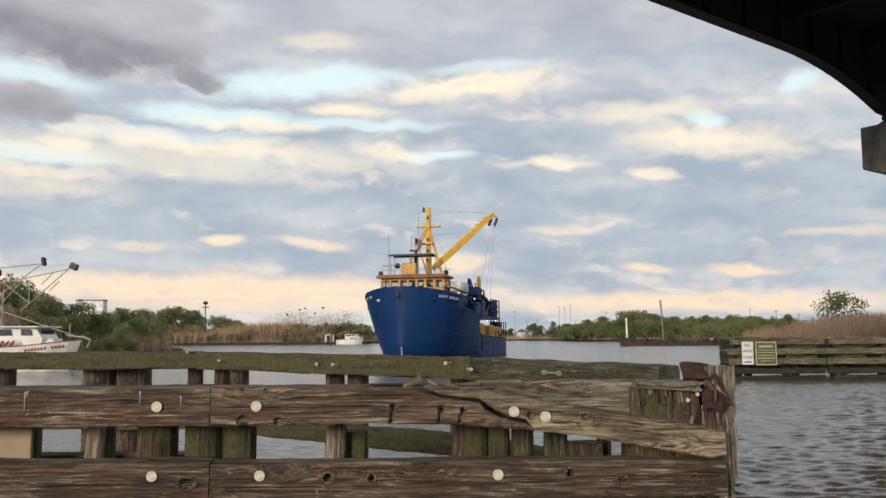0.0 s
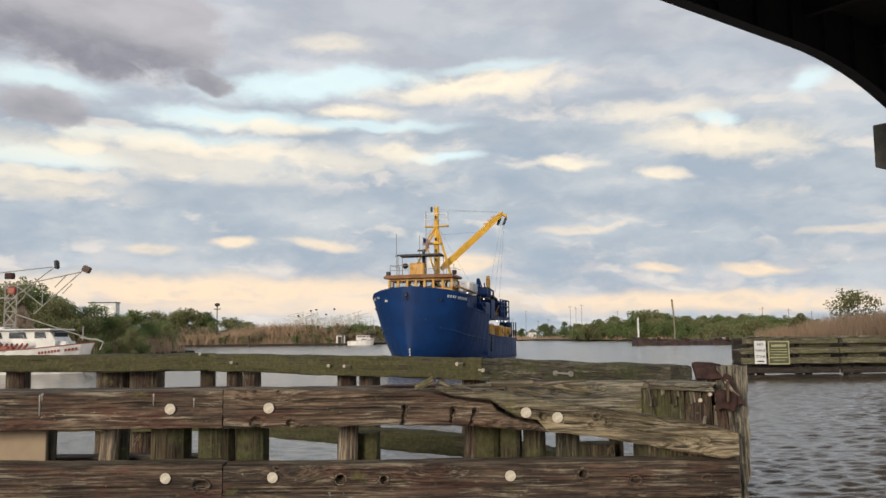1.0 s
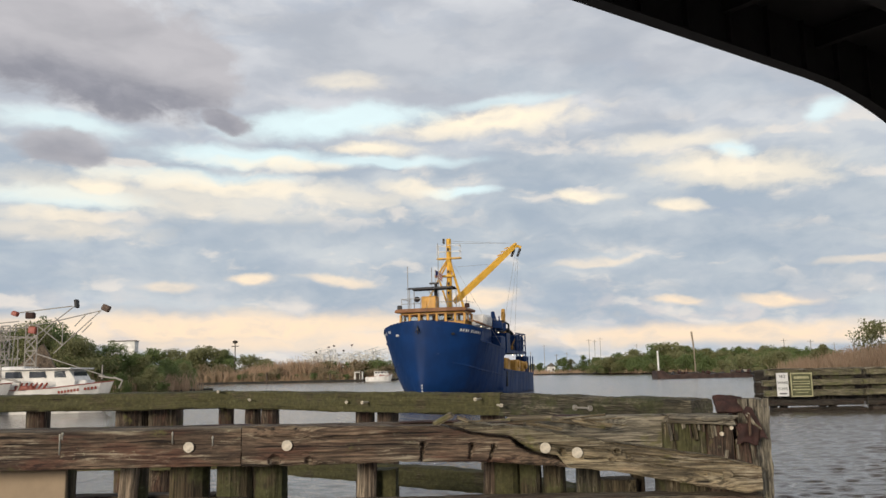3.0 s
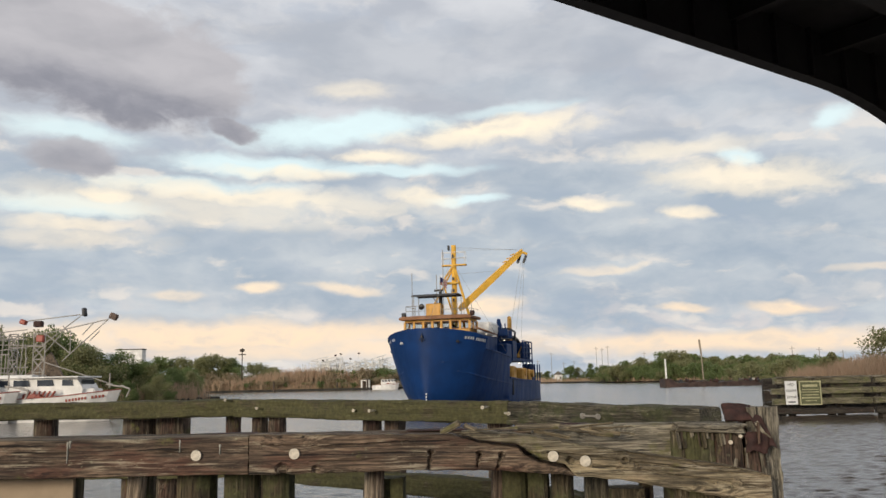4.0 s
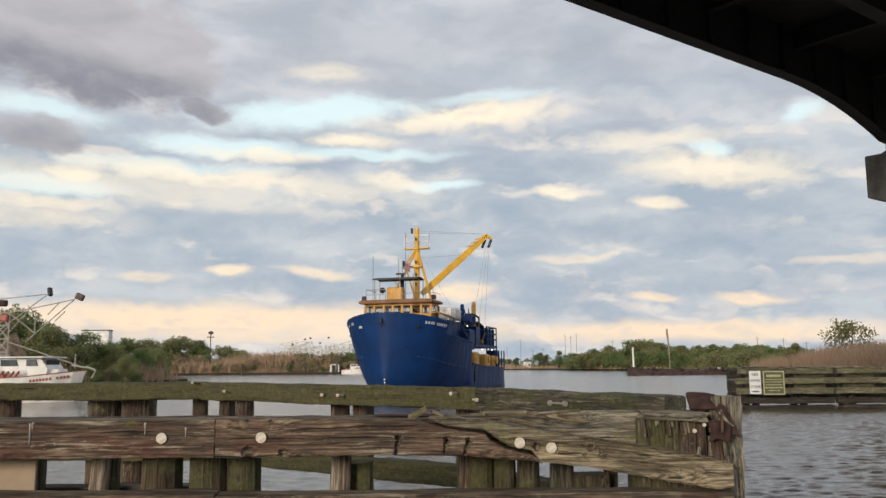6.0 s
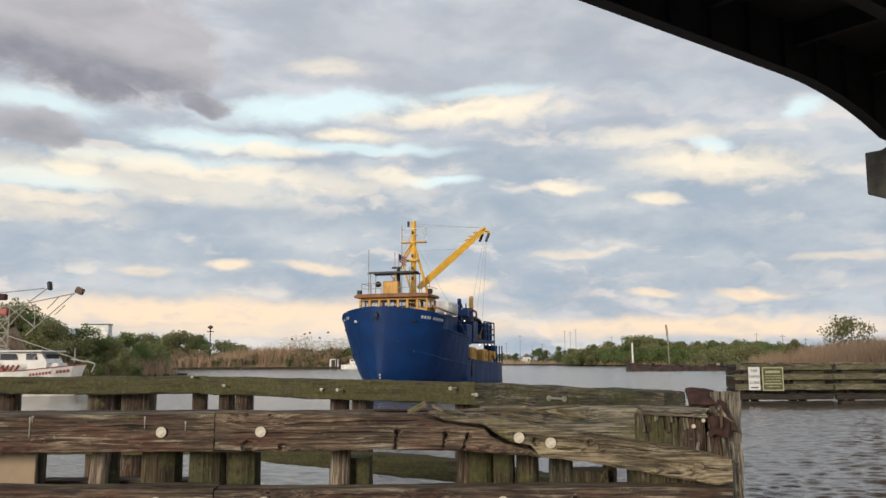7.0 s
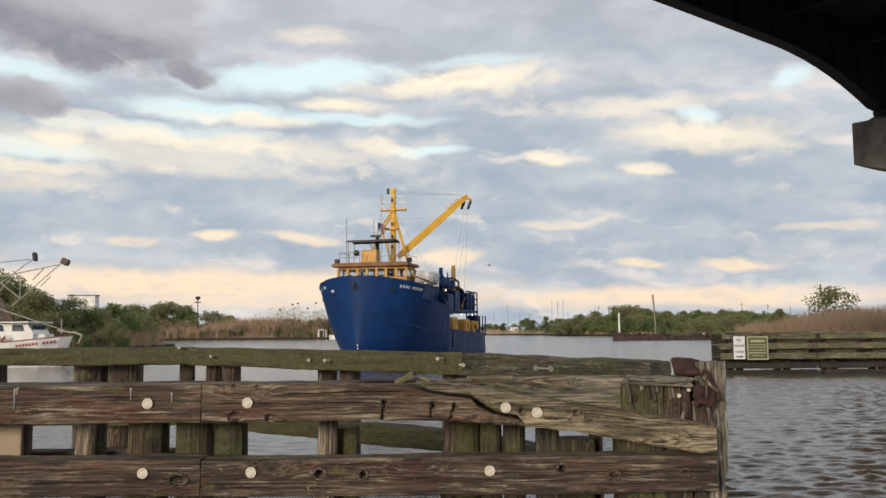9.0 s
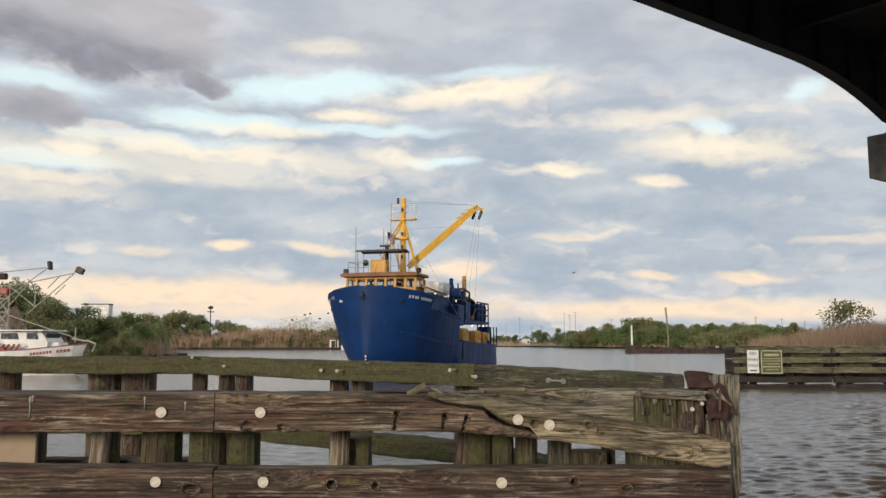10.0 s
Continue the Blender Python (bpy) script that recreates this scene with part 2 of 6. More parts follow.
def paint(name, colour, rough=0.45, dirt=(0.1, 0.07, 0.05), wear=0.35, scale=1.0, metal=0.0, streaks=0.35):
    m, g, b = material(name, rough, metal)
    p = g.add("ShaderNodeTexCoord").outputs["Object"]
    a = g.noise(p, 0.9 * scale, 5, 0.6).outputs["Fac"]
    s = g.noise(g.scale(p, (3 * scale, 3 * scale, 0.35 * scale)), 1.0, 5, 0.65).outputs["Fac"]
    f = g.noise(p, 14 * scale, 4, 0.6).outputs["Fac"]
    c = g.mix(g.ramp(a, 0.35, 0.7), rgb(*[0.84 * v for v in colour]), rgb(*[min(1, 1.14 * v) for v in colour]))
    c = g.mix(g.ramp(s, 0.56, 0.78, 0.0, streaks), c, rgb(*dirt))
    c = g.mix(g.math("MULTIPLY", g.ramp(f, 0.60, 0.72, 0.0, wear), g.ramp(a, 0.45, 0.6)), c, rgb(*dirt))
    finish(g, b, c, f, 0.12, 0.004, g.ramp(s, 0.3, 0.8, rough, min(1, rough + 0.25)))
    return m


def plain(name, colour, rough=0.6, metal=0.0, var=0.25, scale=6.0, bump=0.2, dist=0.005):
    m, g, b = material(name, rough, metal)
    p = g.add("ShaderNodeTexCoord").outputs["Object"]
    a = g.noise(p, scale, 5, 0.6).outputs["Fac"]
    k = g.noise(p, scale * 6, 3, 0.6).outputs["Fac"]
    c = g.mix(g.ramp(a, 0.3, 0.7), rgb(*[(1 - var) * v for v in colour]), rgb(*[min(1, (1 + var) * v) for v in colour]))
    c = g.mix(g.ramp(k, 0.55, 0.75, 0, var), c, rgb(*[0.5 * v for v in colour]))
    finish(g, b, c, k, bump, dist)
    return m


def leafy(name, dark, light):
    m, g, b = material(name, 0.6)
    r = g.add("ShaderNodeNewGeometry").outputs["Random Per Island"]
    o = g.add("ShaderNodeObjectInfo").outputs["Random"]
    p = g.add("ShaderNodeTexCoord").outputs["Object"]
    a = g.noise(p, 0.7, 3).outputs["Fac"]
    f = g.math("ADD", g.math("MULTIPLY", r, 0.6), g.math("MULTIPLY", a, 0.5))
    c = g.mix(f, rgb(*dark), rgb(*light))
    c = g.mix(g.math("MULTIPLY", o, 0.3), c, rgb(*[0.6 * v for v in light]))
    finish(g, b, c)
    b.inputs["Specular IOR Level"].default_value = 0.25
    thin = g.add("ShaderNodeBsdfTranslucent", {"Color": c})
    both = g.add("ShaderNodeMixShader", {0: 0.4, 1: b.outputs[0], 2: thin.outputs[0]})
    for node in g.n:
        if node.type == "OUTPUT_MATERIAL":
            g.l.new(both.outputs[0], node.inputs[0])
    return m


def make_water():
    m, g, b = material("river_water", 0.17)
    p = g.add("ShaderNodeNewGeometry").outputs["Position"]
    a = g.noise(g.scale(p, (0.9, 2.0, 1)), 1.0, 4, 0.6, 0.4).outputs["Fac"]
    k = g.noise(g.scale(p, (3.2, 11.0, 1)), 1.0, 4, 0.6, 0.3).outputs["Fac"]
    s = g.noise(g.scale(p, (0.08, 0.22, 1)), 1.0, 3, 0.6).outputs["Fac"]
    h = g.math("ADD", g.math("MULTIPLY", a, 0.9), g.math("MULTIPLY", k, 0.8))
    h = g.math("ADD", h, g.math("MULTIPLY", s, 0.7))
    c = g.mix(s, rgb(0.085, 0.064, 0.045), rgb(0.12, 0.096, 0.07))
    finish(g, b, c, h, 0.2, 0.10)
    b.inputs["IOR"].default_value = 2.4
    return m


M_WATER = make_water()
M_BEAM = wood("weathered_timber", (0.021, 0.013, 0.009), (0.225, 0.153, 0.10), moss=0.04, red=0.7, pale=0.75)
M_BEAM_DARK = wood("dark_stained_timber", (0.014, 0.0085, 0.006), (0.155, 0.105, 0.07), moss=0.06, red=0.6, pale=0.6)
M_BEAM_PALE = wood("bleached_timber", (0.040, 0.029, 0.017), (0.44, 0.355, 0.22), moss=0.4, red=0.25, pale=0.85)
M_GREY_WOOD = wood("grey_split_wood", (0.07, 0.060, 0.045), (0.33, 0.29, 0.215), moss=0.3, red=0.1, pale=0.6)
M_MOSS = wood("mossy_timber", (0.026, 0.021, 0.012), (0.125, 0.10, 0.055), moss=1.25, moss_colour=(0.078, 0.075, 0.027), red=0.1, pale=0.15)
M_MOSS_DARK = wood("dark_mossy_timber", (0.014, 0.0125, 0.0085), (0.135, 0.117, 0.078), moss=0.75, moss_colour=(0.06, 0.065, 0.026), red=0.1, pale=0.45)
M_PILE = wood("creosoted_pile", (0.014, 0.0095, 0.007), (0.15, 0.103, 0.07), moss=0.25, red=0.5, pale=0.4)
M_PILE_GREEN = wood("mossy_pile", (0.018, 0.0145, 0.0085), (0.14, 0.108, 0.06), moss=0.7, moss_colour=(0.085, 0.088, 0.034), red=0.15, pale=0.35)
M_PILE_PALE = wood("peeled_pile", (0.11, 0.072, 0.052), (0.52, 0.44, 0.33), moss=0.0, red=0.5, pale=0.6)
M_BOLT = plain("galvanised_washer", (0.60, 0.53, 0.42), 0.55, 0.0, 0.2, 30)
M_RUST = plain("rusted_steel", (0.04, 0.0155, 0.0115), 0.8, 0.0, 0.5, 9, 0.6, 0.01)
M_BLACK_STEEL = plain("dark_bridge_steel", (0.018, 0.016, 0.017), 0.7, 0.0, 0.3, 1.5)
M_CONCRETE = plain("stained_concrete", (0.135, 0.12, 0.098), 0.85, 0.0, 0.35, 1.8, 0.4, 0.01)
M_BEIGE = plain("beige_plywood", (0.37, 0.28, 0.19), 0.75, 0.0, 0.08, 4, 0.1)
M_HULL = paint("blue_hull_paint", (0.0025, 0.029, 0.118), 0.46, (0.012, 0.03, 0.07), 0.25, 0.9, 0.0, 0.15)
M_HULL.node_tree.nodes["Principled BSDF"].inputs["Specular IOR Level"].default_value = 0.25
M_YELLOW = paint("yellow_boat_paint", (0.74, 0.41, 0.045), 0.5, (0.22, 0.10, 0.03), 0.3, 1.5)
M_ORANGE = paint("buff_wheelhouse_paint", (0.62, 0.33, 0.07), 0.5, (0.20, 0.09, 0.03), 0.3, 1.5)
M_ROOF = paint("brown_roof_trim", (0.22, 0.095, 0.035), 0.55, (0.07, 0.03, 0.02), 0.3, 1.5)
M_PANE, g_, b_ = material("clear_window_glass", 0.02)
b_.inputs["Base Color"].default_value = rgb(0.75, 0.8, 0.82)
b_.inputs["Transmission Weight"].default_value = 1.0
b_.inputs["IOR"].default_value = 1.25
M_GLASS = plain("dark_window_glass", (0.035, 0.04, 0.05), 0.06, 0.0, 0.1, 2, 0.0)
M_DARK = plain("black_fittings", (0.02, 0.02, 0.022), 0.6)
M_WHITE = paint("white_boat_paint", (0.72, 0.70, 0.66), 0.4, (0.25, 0.18, 0.12), 0.2, 1.2, 0.0, 0.2)
M_LETTER = plain("white_lettering", (0.75, 0.75, 0.74), 0.5, 0, 0.05)
M_RED = paint("faded_red_paint", (0.30, 0.075, 0.05), 0.5, (0.15, 0.05, 0.03), 0.4, 2)
M_SOIL = plain("marsh_ground", (0.11, 0.095, 0.05), 0.9, 0.0, 0.45, 0.35, 0.5, 0.1)
M_BANK = plain("mud_bank", (0.03, 0.026, 0.02), 0.9, 0.0, 0.45, 0.8, 0.5, 0.1)
M_LEAF = leafy("green_foliage", (0.085, 0.122, 0.044), (0.215, 0.265, 0.10))
M_LEAF_OLIVE = leafy("olive_foliage", (0.135, 0.145, 0.062), (0.32, 0.31, 0.15))
M_BRUSH = leafy("dry_brush", (0.19, 0.145, 0.085), (0.44, 0.35, 0.22))
M_REED = leafy("dry_reeds", (0.30, 0.20, 0.125), (0.60, 0.43, 0.29))
M_BARK = plain("grey_bark", (0.07, 0.055, 0.04), 0.9, 0, 0.4, 6, 0.6, 0.02)
M_GREY_STEEL = paint("galvanised_rig", (0.30, 0.275, 0.24), 0.5, (0.2, 0.1, 0.05), 0.3, 2)

# ---------------------------------------------------------------- mesh helpers


def thing(name, m, label, category, group="", kind=""):
    ob = new(name)
    ob.empty_display_size = 0.2
    ob.matrix_world = m
    return tagged(ob, label, category, group, kind)


def mesh_of(name, bm, mats, smooth=False):
    me = bpy.data.meshes.new(name)
    bm.normal_update()
    bm.to_mesh(me)
    bm.free()
    for mt in mats if isinstance(mats, (list, tuple)) else [mats]:
        me.materials.append(mt)
    if smooth:
        me.polygons.foreach_set("use_smooth", [True] * len(me.polygons))
    return me


def part(name, bm, mat, parent, label="", m=None, smooth=False):
    """Links a bmesh (or a finished mesh) as one mesh object under a thing or a part."""
    me = mesh_of(name, bm, mat, smooth) if isinstance(bm, bmesh.types.BMesh) else bm
    ob = new(name, me)
    ob.parent = parent
    if m is not None:
        ob.matrix_local = m
    return tagged(ob, label)


def box(bm, c, s, m=None, bevel=0.0):
    out = bmesh.ops.create_cube(bm, size=1.0, matrix=(m or Matrix()) @ Matrix.Translation(c) @ Matrix.Diagonal((*s, 1)))
    if bevel:
        edges = list({e for v in out["verts"] for e in v.link_edges})
        bmesh.ops.bevel(bm, geom=edges, offset=bevel, segments=1, affect="EDGES")
    return bm


def rod(bm, a, b, r0, r1=None, seg=8):
    a, b = Vector(a), Vector(b)
    d = b - a
    m = Matrix.Translation((a + b) / 2) @ d.to_track_quat("Z", "Y").to_matrix().to_4x4()
    bmesh.ops.create_cone(bm, cap_ends=True, segments=seg, radius1=r0, radius2=r0 if r1 is None else r1, depth=d.length, matrix=m)
    return bm


def rods(segments, r, seg=6):
    bm = bmesh.new()
    for a, b in segments:
        rod(bm, a, b, r, None, seg)
    return bm


def loft(bm, rings, close=True, caps=True):
    """Skins rings of equal length."""
    vs = [[bm.verts.new(p) for p in ring] for ring in rings]
    n = len(vs[0])
    for r0, r1 in zip(vs, vs[1:]):
        for i in range(n if close else n - 1):
            j = (i + 1) % n
            bm.faces.new((r0[i], r0[j], r1[j], r1[i]))
    if caps:
        bm.faces.new(list(reversed(vs[0])))
        bm.faces.new(vs[-1])
    return bm


def timber(length, high, deep, seed, step=0.04, rough=0.006, sag=None, dents=(), end_wear=0.02, side=6):
    """A rough-sawn beam along x from 0, centred in y and z; front is -y. sag(x) bends it, dents(x, z) sinks the front."""
    bm = bmesh.new()
    nx = max(2, int(length / step))
    off = Vector((seed * 17.3, seed * 5.1, 0))
    ring = []
    for a, b_ in (((-1, -1), (1, -1)), ((1, -1), (1, 1)), ((1, 1), (-1, 1)), ((-1, 1), (-1, -1))):
        for i in range(side):
            t = i / side
            ring.append((a[0] + (b_[0] - a[0]) * t, a[1] + (b_[1] - a[1]) * t))
    rings = []
    for i in range(nx + 1):
        x = length * i / nx
        pts = []
        for u, v in ring:
            k = 1 - 0.055 * (abs(u) * abs(v)) ** 6
            y, z = v * deep / 2 * k, u * high / 2 * k
            n1 = noise.noise(Vector((x * 0.9, y * 9, z * 9)) + off)
            n2 = noise.noise(Vector((x * 2.2, y * 30, z * 30)) + off) + 0.8 * noise.noise(Vector((x * 9, y * 14, z * 14)) + off)
            grow = 1 + (n1 * rough * 2 + n2 * rough) / (high / 2)
            y, z = y * grow, z * grow
            wx = x
            if i in (0, nx):
                wx += (1 if i == 0 else -1) * (end_wear if isinstance(end_wear, float) else end_wear[0 if i == 0 else 1]) * (0.5 + noise.noise(Vector((y * 14, z * 14, seed))))
            if v < -0.9:
                for test in dents:
                    y += test(x, z)
            if sag:
                z += sag(x)
            pts.append((wx, y, z))
        rings.append(pts)
    return loft(bm, rings)


def pile(h, r, seed, seg=14):
    """A driven round pile from z = 0 up to h, checked and slightly tapered, its grain along its own x."""
    bm = bmesh.new()
    rings = []
    n = max(4, int(h / 0.12))
    for i in range(n + 1):
        x = h * i / n
        ring = []
        for k in range(seg):
            a = 2 * math.pi * k / seg
            rr = r * (1 - 0.06 * x / h) * (1 + 0.10 * noise.noise(Vector((math.cos(a) * 2.2, math.sin(a) * 2.2, x * 0.5 + seed * 9))))
            rr *= 1 - (0.12 if i == n else 0)
            ring.append((x + (0.05 * noise.noise(Vector((math.cos(a) * 2, math.sin(a) * 2, seed))) if i == n else 0), rr * math.cos(a), rr * math.sin(a)))
        rings.append(ring)
    return loft(bm, rings)


UPRIGHT = pose(0, 0, 0, 0, -90, 0)      # local x turned to point up

# ---------------------------------------------------------------- water, ground and banks


def sheet(name, mat, outline, z, label, category, depth=1.6):
    bm = bmesh.new()
    top = [bm.verts.new((x, y, z)) for x, y in outline]
    bot = [bm.verts.new((x, y, z - depth)) for x, y in outline]
    bm.faces.new(top)
    for i in range(len(top)):
        j = (i + 1) % len(top)
        bm.faces.new((top[i], bot[i], bot[j], top[j])).material_index = 1
    bmesh.ops.recalc_face_normals(bm, faces=bm.faces)
    return tagged(new(name, mesh_of(name, bm, [mat, M_BANK])), label, category, "", "structure")


def ragged(points, amount, step, seed):
    """A shoreline through points, broken up."""
    out = []
    for (x0, y0), (x1, y1) in zip(points, points[1:]):
        n = max(1, int(math.hypot(x1 - x0, y1 - y0) / step))
        for i in range(n):
            t = i / n
            x, y = x0 + (x1 - x0) * t, y0 + (y1 - y0) * t
            out.append((x + amount * noise.noise(Vector((x * 0.2, y * 0.2, seed))), y + amount * noise.noise(Vector((x * 0.2, y * 0.2, seed + 7)))))
    return out + [points[-1]]


def make_river():
    """One sheet to the horizon; by the fender it carries real ripples that die out towards its rim."""
    x0, x1, y0, y1, step = -9.0, 20.0, 4.0, 35.0, 0.055
    nx, ny = int((x1 - x0) / step), int((y1 - y0) / step)
    xs, ys = np.linspace(x0, x1, nx), np.linspace(y0, y1, ny)
    gx, gy = np.meshgrid(xs, ys)
    rng = np.random.default_rng(8)
    z = np.zeros_like(gx)
    for _ in range(64):
        wave = 10 ** rng.uniform(math.log10(0.15), math.log10(0.55))
        a = radians(78) + rng.normal(scale=0.36)
        k = 2 * math.pi / wave
        z += 0.045 / k * np.sin(k * (gx * math.cos(a) + gy * math.sin(a)) + 1.3 * np.sin(gx * 0.31 + gy * 0.17 + _) + rng.uniform(0, 6.28))
    gust = 0.85 + 0.45 * np.sin(gx * 0.23 + 1.1) * np.sin(gy * 0.19 + 0.4)
    rim = np.clip(np.minimum(np.minimum(gx - x0, x1 - gx), np.minimum(gy - y0, y1 - gy)) / 3.5, 0, 1)
    # calmer in the lee of the fender
    lee = 0.48 + 0.52 * np.clip((gx - 1.6) / 1.8, 0, 1)
    z *= gust * rim * lee
    v = np.stack([gx, gy, z], 2).reshape(-1, 3)
    i = np.arange(nx * ny).reshape(ny, nx)
    f = np.stack([i[:-1, :-1], i[:-1, 1:], i[1:, 1:], i[1:, :-1]], 2).reshape(-1, 4)
    far = 2500.0
    n = len(v)
    ring = np.array([(-far, -far, 0), (far, -far, 0), (far, far, 0), (-far, far, 0)])
    c = [int(i[0, 0]), int(i[0, -1]), int(i[-1, -1]), int(i[-1, 0])]
    outer = np.array([(n, n + 1, c[1], c[0]), (n + 1, n + 2, c[2], c[1]), (n + 2, n + 3, c[3], c[2]), (n + 3, n, c[0], c[3])])
    v, f = np.concatenate([v, ring]), np.concatenate([f, outer])
    me = bpy.data.meshes.new("water")
    me.vertices.add(len(v))
    me.vertices.foreach_set("co", v.ravel())
    me.loops.add(f.size)
    me.loops.foreach_set("vertex_index", f.ravel().astype(np.int32))
    me.polygons.add(len(f))
    me.polygons.foreach_set("loop_start", np.arange(0, f.size, 4, dtype=np.int32))
    me.polygons.foreach_set("use_smooth", [True] * (len(f) - 4) + [False] * 4)
    me.update(calc_edges=True)
    me.materials.append(M_WATER)
    tagged(new("water", me), "rippled grey-brown river water reflecting the evening sky", "water", "", "structure")


make_river()

SHORE = [(-70, 20), (-44, 55), (-30.5, 74), (-33, 110), (-70, 190), (-80, 216), (-24, 214), (5, 300), (24, 357), (47, 286), (57, 262), (62, 190), (58, 150), (40, 92), (33, 68), (42, 40), (60, 0)]
land = ragged(SHORE, 2.0, 6, 3) + [(900, 0), (2400, 600), (2400, 2400), (-2400, 2400), (-2400, 600), (-900, 20)]
sheet("ground", M_SOIL, land, 0.55, "low marshy river bank with dry grass and mud", "ground")
sheet("near_bank", M_BANK, [(-60, -60), (60, -60), (60, 0), (9, 1.5), (4, 3.0), (-9, 3.6), (-60, 4)], 0.35, "muddy bank under the bridge beside the fender", "ground", 1.5)

# ---------------------------------------------------------------- the near timber fender
FRONT = 7.0
fender = thing("timber_fender", Matrix(), "weathered timber bridge fender with a split sagging rail", "fender")


def curve_at(table, y):
    for (a, va), (b, vb) in zip(table, table[1:]):
        if y <= b:
            t = 0 if b == a else max(0.0, (y - a) / (b - a))
            return va + (vb - va) * t
    return table[-1][1]


def crack(path, wide, deep):
    """A torn groove along a path in x and z."""
    def test(x, z):
        best = 9.0
        for (x0, z0), (x1, z1) in zip(path, path[1:]):
            dx, dz = x1 - x0, z1 - z0
            t = max(0, min(1, ((x - x0) * dx + (z - z0) * dz) / (dx * dx + dz * dz)))
            best = min(best, math.hypot(x - x0 - dx * t, z - z0 - dz * t))
        return deep * max(0.0, 1 - best / wide) ** 0.6
    return test


def hole(hx, hz, r, deep=0.05, rim=0.006):
    def test(x, z):
        d = math.hypot(x - hx, z - hz)
        if d < r:
            return deep * (1 - (d / r) ** 4)
        return -rim * max(0.0, 1 - (d - r) / r)
    return test


def beam(x0, x1, zc, high, deep, y, mat, seed, label="", **kw):
    return part("beam", timber(x1 - x0, high, deep, seed, **kw), mat, fender, label, pose(x0, y, zc))


def washer(parent, x, z, y, r=0.044, mat=None):
    bm = bmesh.new()
    for rr0, rr1, d0, d1 in ((r, r * 0.95, 0.0, 0.010), (r * 0.62, r * 0.5, 0.010, 0.014)):
        rod(bm, (0, -d0, 0), (0, -d1, 0), rr0, rr1, 18)
    return part("bolt_washer", bm, mat or M_BOLT, parent, "", pose(x, y, z))


def slab(x0, x1, top, bot, deep, seed, zc, step=0.015, nz=26, rough=0.007, dents=(), end_wear=(0.006, 0.04)):
    """A torn timber whose upper and lower edges follow the tables top and bot; local origin at (x0, zc), front at -y."""
    bm = bmesh.new()
    nx = int((x1 - x0) / step)
    off = Vector((seed * 13.7, seed * 3.3, 0))
    ny = 6
    rings = []
    for i in range(nx + 1):
        x = (x1 - x0) * i / nx
        zt, zb = curve_at(top, x0 + x) - zc, curve_at(bot, x0 + x) - zc
        zt += 0.008 * noise.noise(Vector((x * 11, seed, 0)))
        zb += 0.010 * noise.noise(Vector((x * 9, seed, 5)))
        zb = min(zb, zt - 0.012)
        ring = [(-deep / 2, zb + (zt - zb) * k / nz) for k in range(nz)]
        ring += [(-deep / 2 + deep * k / ny, zt) for k in range(ny)]
        ring += [(deep / 2, zt + (zb - zt) * k / ny) for k in range(ny)]
        ring += [(deep / 2 - deep * k / ny, zb) for k in range(ny)]
        pts = []
        for k, (y, z) in enumerate(ring):
            n = 1.6 * noise.noise(Vector((x * 0.9, y * 9, z * 12)) + off) + noise.noise(Vector((x * 3, y * 30, z * 60)) + off)
            wx = x
            if i in (0, nx):
                wx += (1 if i == 0 else -1) * end_wear[0 if i == 0 else 1] * (0.5 + noise.noise(Vector((y * 14, z * 18, seed))))
            if y < 0:
                y -= n * rough
                if k < nz:
                    corner = min(z - zb, zt - z)
                    y += 0.018 * max(0.0, 1 - corner / 0.022) ** 2
                for test in dents:
                    y += test(x, z) if k < nz else 0.0
            pts.append((wx, y, z + 0.4 * n * rough))
        rings.append(pts)
    return loft(bm, rings)


upper_left = beam(-7.5, -1.856, 1.325, 0.31, 0.30, FRONT + 0.15, M_BEAM, 1, step=0.035, side=10, end_wear=0.006, dents=(crack([(3.6, 0.02), (4.6, 0.05), (5.4, 0.01)], 0.012, 0.02),))
# the broken rail: its stub with slits below the old bolt holes, and the torn-off length drooping to the nose
STUB_TOP = [(-1.85, 1.492), (-0.2, 1.462), (-0.12, 1.434), (0.016, 1.402), (0.152, 1.374), (0.33, 1.352), (0.383, 1.292), (0.508, 1.232), (0.716, 1.184), (0.80, 1.14)]
STUB_LOW = [(-1.85, 1.172), (-0.475, 1.184), (0.152, 1.174), (0.716, 1.13), (0.80, 1.118)]
DROOP_TOP = [(-0.13, 1.482), (-0.05, 1.49), (0.363, 1.452), (0.991, 1.338), (1.617, 1.24), (2.034, 1.172), (2.32, 1.10)]
DROOP_LOW = [(-0.13, 1.462), (0.016, 1.424), (0.152, 1.398), (0.33, 1.382), (0.405, 1.322), (0.52, 1.262), (0.70, 1.212), (0.78, 1.123), (1.154, 1.082), (1.611, 1.0), (1.901, 0.949), (2.191, 0.898), (2.32, 0.918)]
part("beam", slab(-1.85, 0.80, STUB_TOP, STUB_LOW, 0.30, 2, 1.335, dents=(
    crack([(1.475, -0.03), (1.455, -0.15)], 0.014, 0.06), crack([(1.87, -0.04), (1.85, -0.13)], 0.016, 0.06), crack([(2.04, -0.05), (2.01, -0.15)], 0.014, 0.06),
    hole(1.475, -0.01, 0.024), hole(1.872, -0.03, 0.028), hole(2.045, -0.04, 0.026), hole(0.27, -0.12, 0.05, 0.04), hole(0.55, -0.13, 0.035, 0.04),
    crack([(0.1, 0.07), (0.7, 0.05), (1.3, 0.08)], 0.010, 0.018), crack([(0.5, -0.07), (1.2, -0.05)], 0.010, 0.015))),
     M_BEAM, fender, "weathered rail torn off in a long split", pose(-1.85, FRONT + 0.14, 1.335))
